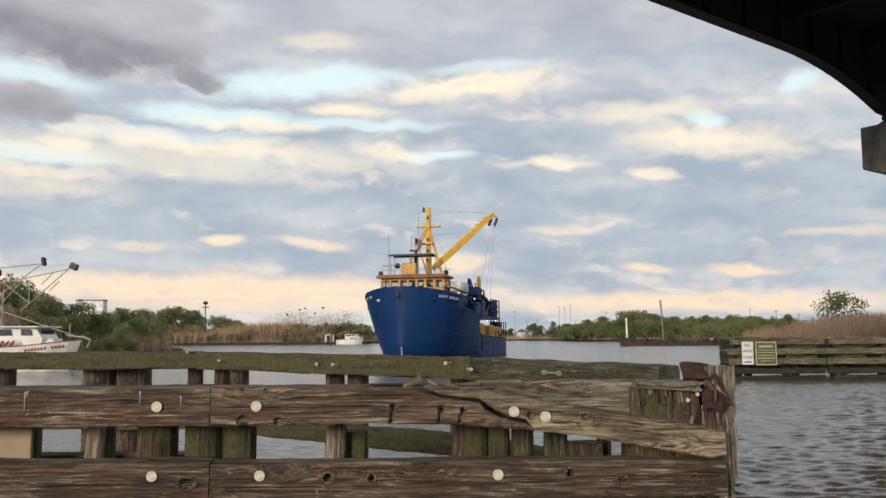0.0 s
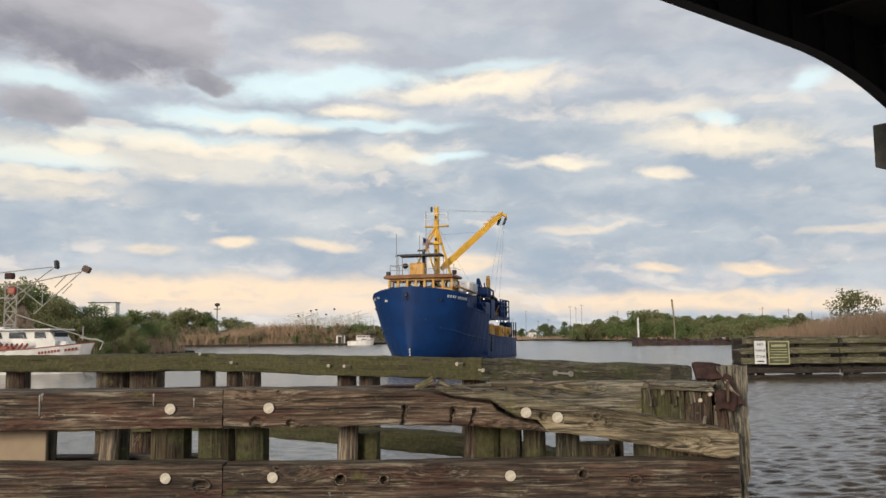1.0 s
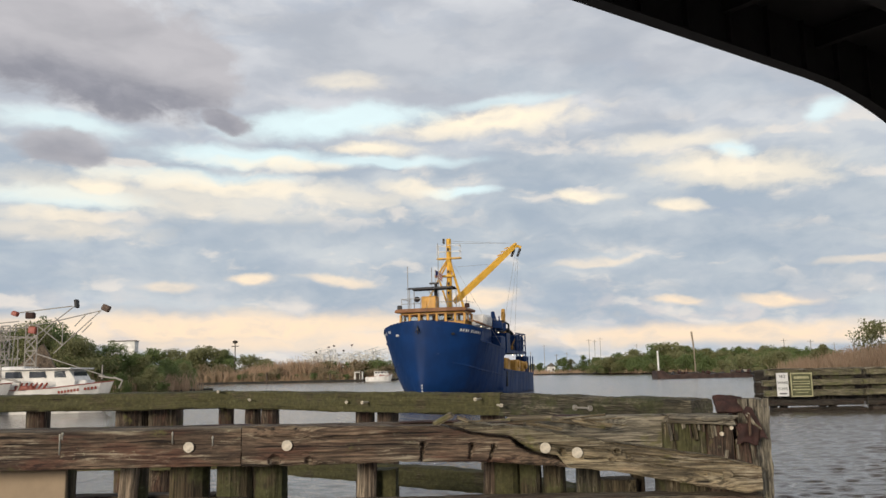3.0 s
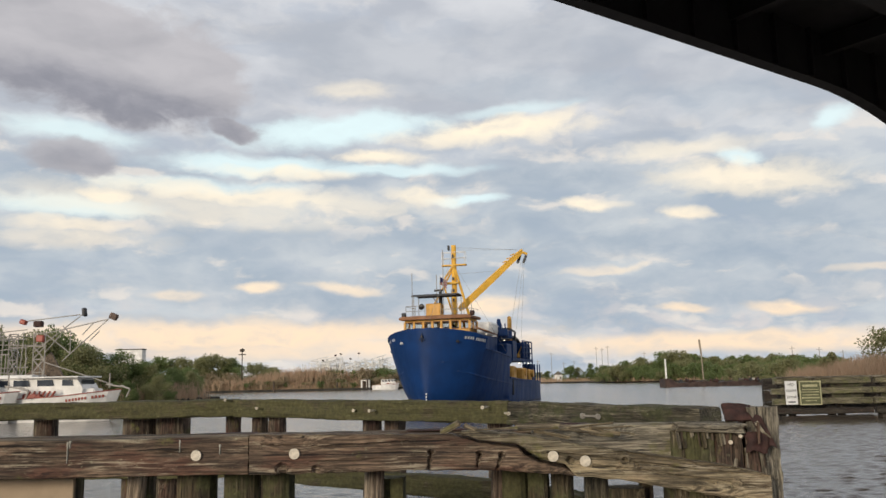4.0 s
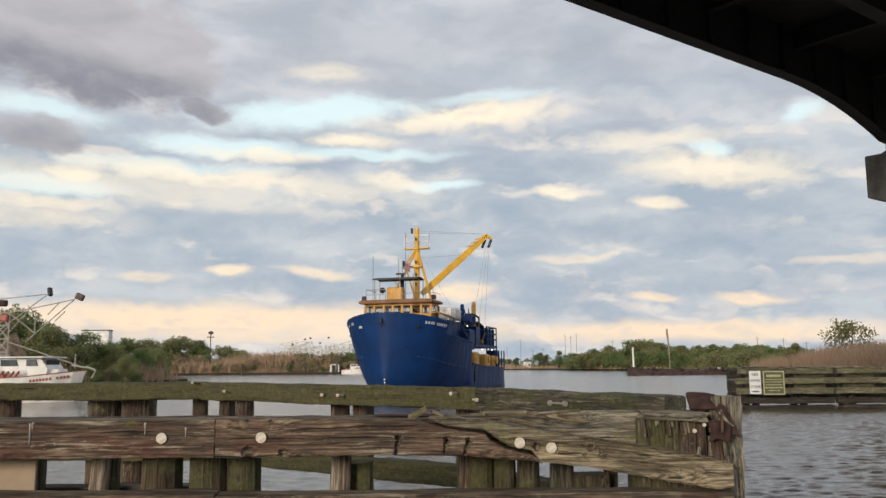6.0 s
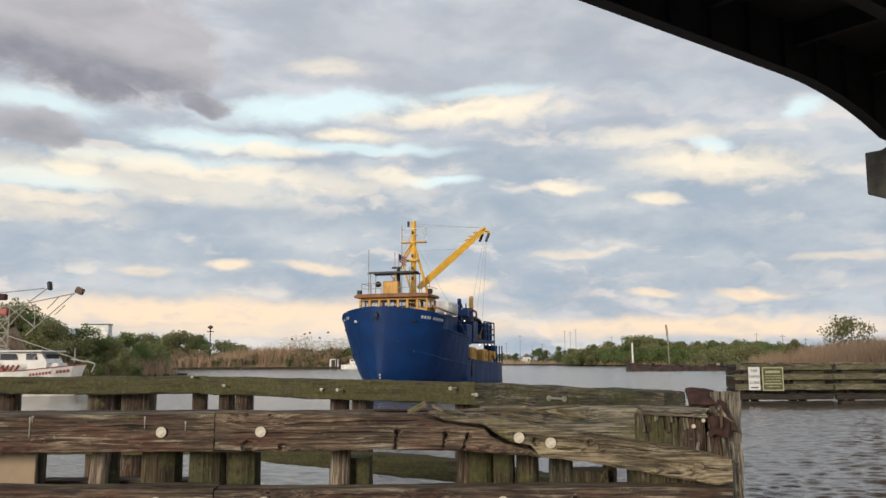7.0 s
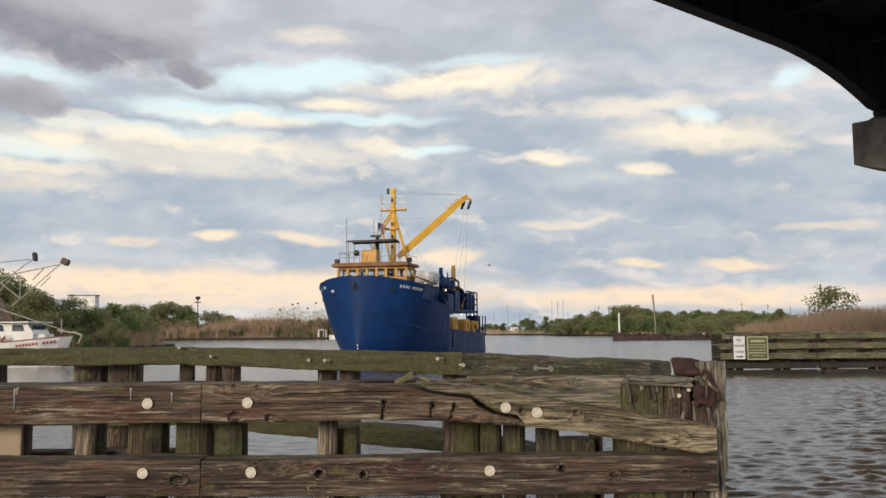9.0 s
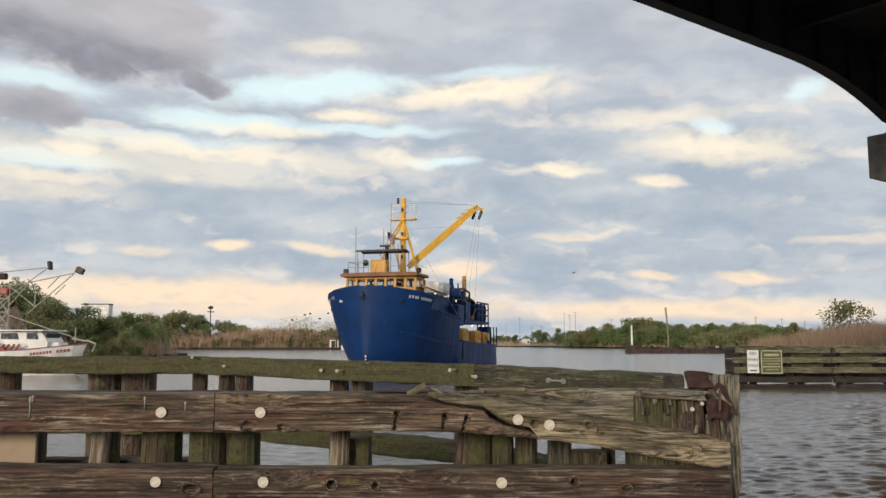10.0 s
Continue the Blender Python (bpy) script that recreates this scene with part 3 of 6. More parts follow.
part("beam", slab(-0.13, 2.32, DROOP_TOP, DROOP_LOW, 0.29, 8, 1.2, rough=0.009, end_wear=(0.01, 0.06), dents=(
    crack([(0.70, 0.11), (1.2, 0.05), (1.9, -0.05), (2.4, -0.10)], 0.012, 0.022), crack([(1.3, 0.10), (1.9, -0.01), (2.42, -0.06)], 0.012, 0.022),
    crack([(1.05, 0.0), (1.5, -0.05), (2.0, -0.15)], 0.014, 0.026), crack([(1.75, -0.09), (2.4, -0.19)], 0.010, 0.02), crack([(1.2, 0.12), (1.7, 0.055)], 0.008, 0.016),
    hole(0.867, 0.047, 0.028, 0.06), hole(0.52, 0.12, 0.014), hole(1.30, 0.04, 0.03, 0.03, 0.014), hole(1.39, 0.0, 0.022, 0.02, 0.012), hole(1.26, -0.02, 0.018, 0.02, 0.012))),
     M_BEAM_PALE, fender, "long split rail sagging to its frayed end", pose(-0.13, FRONT + 0.105, 1.2))
lower_left = beam(-7.5, -1.850, 0.745, 0.30, 0.30, FRONT + 0.15, M_BEAM_DARK, 3, step=0.03, side=14, end_wear=0.006, dents=(hole(5.48, -0.02, 0.06, 0.03), crack([(3.5, 0.0), (4.6, -0.05), (5.5, -0.02)], 0.014, 0.02)))
lower_right = beam(-1.847, 2.33, 0.735, 0.30, 0.30, FRONT + 0.14, M_BEAM_DARK, 4, step=0.02, side=18, end_wear=(0.006, 0.05),
                   dents=(hole(0.95, 0.03, 0.042, 0.08, 0.012), hole(1.30, 0.02, 0.036, 0.08, 0.01), hole(2.90, 0.05, 0.034, 0.08, 0.012), hole(3.32, 0.0, 0.04, 0.03, 0.01),
                          crack([(1.35, 0.0), (2.0, -0.04), (2.9, -0.02)], 0.015, 0.025), crack([(2.95, 0.02), (3.6, 0.0), (4.1, 0.02)], 0.014, 0.03), crack([(0.0, -0.06), (0.9, -0.04)], 0.012, 0.02)))
lowest = beam(-7.5, 2.3, 0.17, 0.30, 0.30, FRONT + 0.15, M_PILE, 5, step=0.08)
for bx, bz, by in ((-2.28, 1.335, -0.012), (-1.475, 1.335, -0.026), (0.602, 1.281, -0.052), (0.855, 1.24, -0.052), (-2.305, 0.785, -0.012), (-1.44, 0.785, -0.022), (0.47, 0.78, -0.022)):
    washer(fender, bx, bz, FRONT + by)


def knot_ring(x, z, rx, rz, y, seed, mat):
    """The pale raised collar round a knot or an old bolt hole."""
    bm = bmesh.new()
    rings = []
    for i in range(20):
        a = 2 * math.pi * i / 20
        w = 0.0075 * (0.5 + 0.9 * abs(noise.noise(Vector((math.cos(a) * 1.3, math.sin(a) * 1.3, seed)))) + 0.25 * math.sin(a))
        c = Vector((rx * math.cos(a), 0, rz * math.sin(a)))
        o = Vector((math.cos(a), 0, math.sin(a)))
        rings.append([c - o * w, c + Vector((0, -w * 0.8, 0)), c + o * w * 1.4, c + Vector((0, w, 0))])
    vs = [[bm.verts.new(p) for p in r] for r in rings]
    for i in range(20):
        r0, r1 = vs[i], vs[(i + 1) % 20]
        for k in range(4):
            bm.faces.new((r0[k], r0[(k + 1) % 4], r1[(k + 1) % 4], r1[k]))
    part("knot", bm, mat, fender, "pale knot collar", pose(x, y, z), True)


for k, (x, z, rx, rz, mat) in enumerate(((-0.895, 0.765, 0.046, 0.044, M_BEAM_PALE), (-0.545, 0.755, 0.038, 0.036, M_BEAM_PALE), (1.055, 0.785, 0.038, 0.044, M_BEAM_PALE), (1.475, 0.735, 0.045, 0.034, M_BEAM), (-2.02, 0.725, 0.075, 0.048, M_BEAM), (2.05, 0.745, 0.04, 0.032, M_BEAM), (1.17, 1.245, 0.03, 0.024, M_BEAM_PALE))):
    knot_ring(x, z, rx, rz, FRONT - (0.012 if z < 1 else 0.045), k, mat)
washer(fender, 2.035, 1.051, FRONT - 0.045, 0.042, M_BEAM_PALE)
# splinters torn out of the rail
for k, (x, z, ln, h, tilt, roll) in enumerate(((-0.32, 1.455, 0.24, 0.035, -27, 8), (-0.12, 1.535, 0.2, 0.022, 22, 0), (0.60, 1.505, 0.55, 0.022, 7, 20), (0.30, 1.50, 0.4, 0.02, -2, 30))):
    part("splinter", timber(ln, h, 0.07, 20 + k, step=0.04, end_wear=0.05, side=3), M_BEAM_PALE, fender, "", pose(x, FRONT + 0.09, z, roll, tilt, 0))
# the second rail behind and its rusty strap
beam(-7.5, 0.95, 1.325, 0.29, 0.22, FRONT + 0.56, M_PILE, 6, step=0.06)
beam(0.45, 2.19, 1.35, 0.30, 0.26, FRONT + 0.44, M_GREY_WOOD, 7, "short bleached rail behind the split one", step=0.03, side=10)
for x0, x1, z in ((-2.3, -1.9, 1.478), (-0.6, 0.0, 1.478), (0.35, 0.95, 1.505)):
    bm = bmesh.new()
    box(bm, (0, 0, 0), (x1 - x0, 0.10, 0.008), None, 0.002)
    part("rusty_strap", bm, M_RUST, fender, "flat rusty iron strap", pose((x0 + x1) / 2, FRONT + 0.46, z, 4, 0, 0))


def post(px, r, top, y, mat, seed, lean=0.0, name="round_post"):
    return part(name, pile(top + 1.2, r, seed), mat, fender, "", pose(px, y, -1.2, 0, lean, 0) @ UPRIGHT)


def square_post(px, w, top, y, mat, seed):
    return part("post", timber(top + 1.2, w, w, seed, step=0.08), mat, fender, "", pose(px, y, -1.2) @ UPRIGHT)


beam(-4.6, -2.2, 0.70, 0.27, 0.26, 8.05, M_BEAM_DARK, 9, step=0.06)
# piles and posts between the rails: x, radius, top, y
for k, (px, r, top, y, mat, lean) in enumerate((
    (-3.21, 0.093, 1.36, 7.75, M_PILE_PALE, 4),
    (-3.05, 0.130, 1.42, 7.85, M_PILE_GREEN, 0),
    (-2.46, 0.189, 1.42, 7.6, M_PILE_GREEN, 0),
    (-2.06, 0.167, 1.42, 7.6, M_PILE_GREEN, 0),
    (-1.75, 0.147, 1.42, 7.62, M_PILE_GREEN, 0),
    (-0.99, 0.092, 1.34, 7.7, M_PILE_PALE, 2),
    (0.09, 0.093, 1.4, 7.75, M_PILE, 3),
    (0.32, 0.123, 1.4, 7.7, M_MOSS, 0),
    (0.53, 0.102, 1.4, 7.7, M_PILE_GREEN, 0),
    (0.74, 0.103, 1.4, 7.72, M_PILE_GREEN, 0),
    (1.75, 0.119, 1.3, 7.8, M_PILE_GREEN, 0),
    (-3.83, 0.210, 1.42, 7.9, M_PILE_GREEN, 0),
)):
    post(px, r, top, y, mat, k + 1, lean)
square_post(-0.79, 0.26, 1.05, 7.9, M_MOSS, 91)
square_post(1.32, 0.30, 0.93, 7.9, M_PILE_GREEN, 92)
square_post(1.065, 0.21, 1.22, 7.95, M_MOSS_DARK, 93)
square_post(1.52, 0.12, 1.0, 8.0, M_PILE, 94)
# piles carrying the back wall
for k, (px, r, y) in enumerate((
    (-7.51, 0.218, 14.9),
    (-5.84, 0.307, 14.9),
    (-5.26, 0.307, 14.9),
    (-4.12, 0.136, 14.6),
    (-3.59, 0.142, 14.3),
    (-3.23, 0.149, 14),
    (-1.56, 0.155, 13),
    (-1.2, 0.170, 12.8),
    (0.32, 0.177, 11.6),
    (-8.94, 0.303, 15.2),
)):
    post(px, r, 1.50, y, M_PILE, k + 31)


# back wall of the fender, bending round to the nose
BACK = [(-13.0, 14.9), (-7.55, 14.5), (-3.86, 14.05), (0.49, 11.0), (2.15, 8.0)]
BACK_Z = [1.64, 1.66, 1.665, 1.612, 1.60]


def back_row(drop, high, mats, seed):
    for i in range(len(BACK) - 1):
        if i == 0:
            continue
        (xa, ya), (xb, yb) = BACK[i], BACK[i + 1]
        if i == 1:
            (xa, ya) = BACK[0]
        za, zb = (BACK_Z[i] if i > 1 else BACK_Z[0]), BACK_Z[i + 1]
        a, b = Vector((xa, ya, za - high / 2 - drop)), Vector((xb, yb, zb - high / 2 - drop))
        d = b - a
        m = Matrix.Translation(a) @ pose(0, 0, 0, 0, -math.degrees(math.asin(d.z / d.length)), math.degrees(math.atan2(d.y, d.x)))
        part("beam", timber(d.length, high, 0.28, seed + i, step=0.07, rough=0.012, side=8), mats[i % len(mats)], fender, "moss-covered rail", m)


back_row(0.0, 0.275, [M_MOSS, M_MOSS, M_MOSS, M_MOSS_DARK], 30)
back_row(0.99, 0.26, [M_MOSS], 40)

# end pile, rusty plates and frayed wood at the nose
part("end_post", timber(2.98, 0.20, 0.26, 61, step=0.05, rough=0.02, side=8), M_GREY_WOOD, fender, "grey weathered split end post", pose(2.385, 7.40, -1.35) @ UPRIGHT)
for k, (x, w, y, top) in enumerate(((1.66, 0.10, 7.24, 1.455), (1.77, 0.11, 7.22, 1.46), (1.885, 0.12, 7.24, 1.45), (2.005, 0.12, 7.22, 1.45), (2.12, 0.11, 7.25, 1.43), (2.25, 0.11, 7.27, 1.30), (2.20, 0.16, 7.44, 1.50))):
    part("sheet_plank", timber(top + 1.2, w, 0.10, 70 + k, step=0.06, rough=0.012, side=5), (M_PILE_GREEN, M_MOSS, M_PILE_GREEN, M_PILE, M_PILE, M_PILE, M_PILE)[k], fender, "", pose(x, y, -1.2) @ UPRIGHT)

part("cap_plank", timber(0.58, 0.055, 0.30, 79, step=0.02, rough=0.012, side=6, end_wear=0.06), M_GREY_WOOD, fender, "frayed grey plank over the nose", pose(1.60, 7.30, 1.478, 0, 1.5, 0))
rng = random.Random(6)
for k in range(14):
    x = 1.62 + 0.55 * k / 13 + rng.uniform(-0.02, 0.02)
    ln = rng.uniform(0.05, 0.2)
    part("splinter", timber(ln, rng.uniform(0.012, 0.028), 0.02, 480 + k, step=0.03, end_wear=0.03, side=2), (M_GREY_WOOD, M_PILE, M_PILE_GREEN)[k % 3], fender, "", pose(x, 7.145 + rng.uniform(0, 0.02), 1.46, 0, rng.uniform(82, 98), 0))


def plate(w, h, d, seed, torn):
    bm = bmesh.new()
    bmesh.ops.create_grid(bm, x_segments=12, y_segments=10, size=0.5, matrix=Matrix.Diagonal((w, h, 1, 1)))
    for v in bm.verts:
        n = noise.noise(Vector((v.co.x * 9, v.co.y * 9, seed)))
        v.co.z = 0.035 * n
        edge = max(abs(v.co.x) / (w / 2), abs(v.co.y) / (h / 2))
        if edge > 0.75:
            v.co.x *= 1 - torn * (0.5 + n)
            v.co.y *= 1 - torn * (0.5 + noise.noise(Vector((v.co.x * 15, v.co.y * 15, seed + 3))))
    top = bm.faces[:]
    bmesh.ops.solidify(bm, geom=top, thickness=d)
    return bm


for dz, tilt in ((0.0, 62), (0.055, 50)):
    part("rusty_plate", plate(0.25, 0.10, 0.03, 5 + dz, 0.06), M_RUST, fender, "bent rusty steel plate", pose(2.20, 7.30 + dz, 1.56 + dz, tilt, 3, 4))
part("rusty_plate", plate(0.22, 0.22, 0.02, 9, 0.5), M_RUST, fender, "torn rusty steel bracket", pose(2.27, 7.10, 1.345, 80, 12, 0))
part("rusty_plate", plate(0.10, 0.34, 0.02, 14, 0.4), M_RUST, fender, "torn rusty steel flap", pose(2.33, 7.14, 1.43, 86, -24, 0))
washer(fender, 2.13, 1.40, 7.10, 0.016)
washer(fender, 2.06, 1.35, 7.14, 0.018)

rng = random.Random(41)
for k in range(12):
    ln = rng.uniform(0.08, 0.24)
    part("splinter", timber(ln, rng.uniform(0.012, 0.03), 0.018, 400 + k, step=0.04, end_wear=0.03, side=2), (M_PILE, M_PILE, M_GREY_WOOD)[k % 3], fender, "", pose(rng.uniform(2.02, 2.40), rng.uniform(7.06, 7.2), rng.uniform(1.22, 1.56), rng.uniform(-20, 20), rng.uniform(35, 110), 0))
for k in range(9):
    ln = rng.uniform(0.15, 0.5)
    part("splinter", timber(ln, 0.015, 0.03, 440 + k, step=0.05, end_wear=0.04, side=2), M_BEAM_PALE, fender, "", pose(rng.uniform(-0.1, 1.0), FRONT + rng.uniform(0.0, 0.12), 1.50 - 0.03 * k / 9, rng.uniform(-20, 20), rng.uniform(-6, 16), rng.uniform(-8, 8)))

# beige board standing behind the rails
bm = bmesh.new()
box(bm, (0, 0, 0), (0.9, 0.04, 0.9), None, 0.006)
tagged(new("plywood_board", mesh_of("plywood_board", bm, M_BEIGE)), "plain beige board leaning behind the timber rails", "board").matrix_world = pose(-3.96, 7.5, 1.0)

# pale droppings run down the left rail's face
M_DROP = plain("pale_droppings", (0.40, 0.38, 0.32), 0.85, 0.0, 0.25, 40)
for k, (x, z, ln) in enumerate(((-3.35, 1.46, 0.17), (-3.33, 1.47, 0.06), (-2.42, 1.46, 0.10), (-2.09, 1.42, 0.08))):
    bm = bmesh.new()
    loft(bm, [[(w * a, d, -t * ln) for a, d in ((-1, 0.012), (-0.4, -0.003), (0.4, -0.003), (1, 0.012))] for t, w in ((0, 0.010), (0.15, 0.013), (0.35, 0.006), (0.8, 0.005), (1.0, 0.002))])
    part("dropping_streak", bm, M_DROP, fender, "", pose(x, FRONT - 0.004, z))

# bolts sticking out of the mossy rails
for x, y, z, turn in (
    (-5.75, 14.23, 1.51, -5),
    (-4.06, 13.88, 1.66, 15),
    (-3.45, 13.48, 1.53, 20),
    (-1.74, 12.38, 1.50, -5),
    (-1.45, 12.08, 1.50, -23),
    (0.12, 10.93, 1.55, -25),
    (0.38, 10.63, 1.48, 13),
):
    bm = bmesh.new()
    rod(bm, (0, 0.1, 0), (0, -0.09, 0), 0.012, None, 8)
    rod(bm, (0, -0.07, 0), (0, -0.09, 0), 0.024, None, 6)
    part("bolt", bm, M_BOLT, fender, "", pose(x, y, z, 0, 0, turn))

# a long through-bolt with a washer at each end lies along the dark rail
bm = bmesh.new()
ends = Vector((1.155, 9.42, 1.485)), Vector((1.285, 9.18, 1.485))
along = (ends[1] - ends[0]).normalized()
rod(bm, ends[0], ends[1], 0.011, None, 8)
for e in ends:
    rod(bm, e - along * 0.012, e + along * 0.012, 0.030, None, 12)
part("through_bolt", bm, M_GREY_STEEL, fender, "long bolt with two washers")

# ---------------------------------------------------------------- the bridge overhead
# Its far girder runs from the channel pier over the bank; u follows it, n points to the near side.
PIER = Vector((17.4, 31.7, 0))
U = Vector((-0.79, -0.613, 0)).normalized()
N = Vector((0.613, -0.79, 0)).normalized()
BRIDGE = Matrix(((U.x, -N.x, 0, PIER.x), (U.y, -N.y, 0, PIER.y), (0, 0, 1, 0), (0, 0, 0, 1)))   # local x along, y beyond, z up
bridge = thing("road_bridge", BRIDGE, "dark haunched steel girder bridge on a concrete pier", "bridge")


def soffit(s):
    """Height of the girder's underside along the span."""
    return max(10.12, 11.25 - 1.45 * max(0.0, 1 - abs(s) / 7.6) ** 2)


def girder(y, web=0.03):
    bm = bmesh.new()
    ss = [-22 + i * 0.5 for i in range(167)]
    top = 13.0
    for half, lo, hi in ((0.22, 0.0, 0.05), (web, 0.05, None)):
        rings = []
        for s in ss:
            z0 = soffit(s) + lo
            z1 = soffit(s) + hi if hi else top
            rings.append([(s, y - half, z0), (s, y + half, z0), (s, y + half, z1), (s, y - half, z1)])
        loft(bm, rings)
    for s in range(-20, 61, 2):
        z0 = soffit(s) + 0.05
        box(bm, (s, y, (z0 + top) / 2), (0.03, 0.40, top - z0))
    return bm


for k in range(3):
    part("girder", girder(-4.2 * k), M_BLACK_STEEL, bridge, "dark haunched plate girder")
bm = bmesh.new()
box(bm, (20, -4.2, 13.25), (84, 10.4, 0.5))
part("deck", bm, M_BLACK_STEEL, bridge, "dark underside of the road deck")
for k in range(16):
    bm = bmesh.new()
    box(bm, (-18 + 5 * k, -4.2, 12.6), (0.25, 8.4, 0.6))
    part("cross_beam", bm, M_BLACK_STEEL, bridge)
# hammerhead pier: cap with a tapering underside, shaft, shoes
bm = bmesh.new()
prof = [(0.83, 9.70), (0.83, 8.08), (-2.6, 7.0), (-5.8, 7.0), (-9.23, 8.08), (-9.23, 9.70)]
loft(bm, [[(s, y, z) for y, z in prof] for s in (-0.95, 0.95)])
bmesh.ops.bevel(bm, geom=bm.edges[:], offset=0.04, segments=1, affect="EDGES")
part("pier_cap", bm, M_CONCRETE, bridge, "stained concrete hammerhead cap")
bm = bmesh.new()
box(bm, (0, -4.2, 2.6), (1.7, 3.2, 8.8), None, 0.08)
part("pier_shaft", bm, M_CONCRETE, bridge, "concrete pier shaft")
for k in range(3):
    bm = bmesh.new()
    loft(bm, [[(-w, -4.2 * k - w, z), (w, -4.2 * k - w, z), (w, -4.2 * k + w, z), (-w, -4.2 * k + w, z)] for w, z in ((0.50, 9.70), (0.46, 9.78), (0.26, 9.97), (0.30, 10.0), (0.30, 10.13))])
    part("bearing_shoe", bm, M_BLACK_STEEL, bridge)
# abutment behind the viewer
bm = bmesh.new()
box(bm, (62.0, -4.2, 6.0), (1.2, 11, 13.9), None, 0.05)
part("abutment", bm, M_CONCRETE, bridge, "concrete abutment wall")

# ---------------------------------------------------------------- the fender across the channel
# near-black for the low rails and, as painted shade, for timbers behind the openings
M_WET_SHADE = wood("wet_shaded_timber", (0.012, 0.010, 0.008), (0.06, 0.048, 0.036), moss=0.15, moss_colour=(0.03, 0.034, 0.014), red=0.2, pale=0.1)
# mossy timber in a lighter copy, with sunlight put into its colour
M_FAR = wood("sunlit_mossy_timber", (0.05, 0.045, 0.028), (0.25, 0.225, 0.145), moss=0.6, moss_colour=(0.14, 0.14, 0.06), red=0.1, pale=0.5)
far_fender = thing("timber_fender", pose(12.52, 37.0, 0), "mossy timber fender with sign boards across the channel", "fender")
for k, (z, h, x0) in enumerate(((1.565, 0.26, 0.15), (1.14, 0.24, 0.0), (0.71, 0.25, 0.05), (0.30, 0.24, 0.1), (0.03, 0.16, 0.3))):
    for j in range(4):
        xa = x0 + (0 if j == 0 else 4.2 * j)
        xb = 4.2 * (j + 1) - 0.03
        part("beam", timber(xb - xa, h, 0.26, 100 + 7 * k + j, step=0.15, rough=0.014, side=5), (M_FAR, M_FAR, M_FAR, M_WET_SHADE, M_WET_SHADE)[k], far_fender, "", pose(xa, 0 if k else 0.05, z))
# weathered capping plank, recessed boards between the rails, posts blackened as shade behind the openings
part("cap_plank", timber(16.6, 0.06, 0.4, 139, step=0.1, rough=0.012, side=4), M_GREY_WOOD, far_fender, "grey weathered capping plank", pose(0.25, 0.1, 1.71))
for k in range(8):
    xa = 0.5 + 2.1 * k
    for z, h in ((1.35, 0.22), (0.925, 0.24)):
        part("recessed_board", timber(1.35, h, 0.1, 150 + k, step=0.2, rough=0.012, side=3), M_MOSS_DARK, far_fender, "", pose(xa, 0.24, z))
for k in range(9):
    for dx in (0.0, 0.42):
        part("round_post", pile(2.85, 0.17, 120 + k), M_WET_SHADE, far_fender, "", pose(0.62 + 2.1 * k + dx, 0.62, -1.2) @ UPRIGHT)
# backing rails, their colour carrying the darkness of the gaps
for k, (z, h) in enumerate(((1.42, 0.5), (0.9, 0.5), (0.42, 0.4))):
    part("beam", timber(16.3, h, 0.26, 140 + k, step=0.3, rough=0.014, side=4), M_WET_SHADE, far_fender, "", pose(0.45, 2.4, z))


def sign_board(name, x, z, w, h, mat, label, y=36.78):
    bm = bmesh.new()
    box(bm, (0, 0, 0), (w, 0.03, h), None, 0.006)
    ob = thing(name, pose(x, y, z), label, "sign")
    part("board", bm, mat, ob)
    return ob


def words(text, size, mat, parent, x, z, y=-0.022, name="lettering", label="", rot=None):
    cu = bpy.data.curves.new("words", "FONT")
    cu.body, cu.size, cu.align_x, cu.align_y, cu.extrude = text, size, "CENTER", "CENTER", 0.004
    tmp = bpy.data.objects.new("words", cu)
    scene.collection.objects.link(tmp)
    bpy.context.view_layer.update()
    me = bpy.data.meshes.new_from_object(tmp.evaluated_get(bpy.context.evaluated_depsgraph_get()))
    bpy.data.objects.remove(tmp)
    bpy.data.curves.remove(cu)
    me.materials.clear()
    me.materials.append(mat)
    return part(name, me, mat, parent, label, (rot or pose(0, 0, 0, 90, 0, 0)) if rot else pose(x, y, z, 90, 0, 0))


M_SIGN = plain("white_sign_paint", (0.80, 0.80, 0.79), 0.5, 0, 0.06, 3)
M_SIGN_OLD = plain("faded_yellow_sign", (0.10, 0.105, 0.05), 0.6, 0, 0.2, 3)
M_INK = plain("black_ink", (0.03, 0.03, 0.035), 0.6, 0, 0.1)
no_wake = sign_board("wake_sign", 13.29, 1.08, 0.49, 0.98, M_SIGN, "white sign with black words on the timber fender")
for text, z in (("NO", 0.33), ("WAKE", 0.08), ("ZONE", -0.18)):
    words(text, 0.155 if len(text) > 2 else 0.17, M_INK, no_wake, 0, z)
bm = bmesh.new()
box(bm, (0, -0.02, -0.38), (0.3, 0.008, 0.05))
part("text_bar", bm, M_INK, no_wake)
M_NOTICE_INK = plain("pale_yellow_paint", (0.44, 0.42, 0.25), 0.7, 0, 0.2)
notice = sign_board("notice_board", 14.08, 1.06, 0.92, 1.0, M_SIGN_OLD, "dark olive notice board with pale yellow border and text")
for w, h, z in ((0.62, 0.10, 0.30), (0.70, 0.03, 0.14), (0.74, 0.03, 0.04), (0.66, 0.03, -0.08), (0.74, 0.05, -0.20), (0.5, 0.03, -0.32)):
    bm = bmesh.new()
    box(bm, (0, -0.02, z), (w, 0.008, h))
    part("text_bar", bm, M_NOTICE_INK, notice)
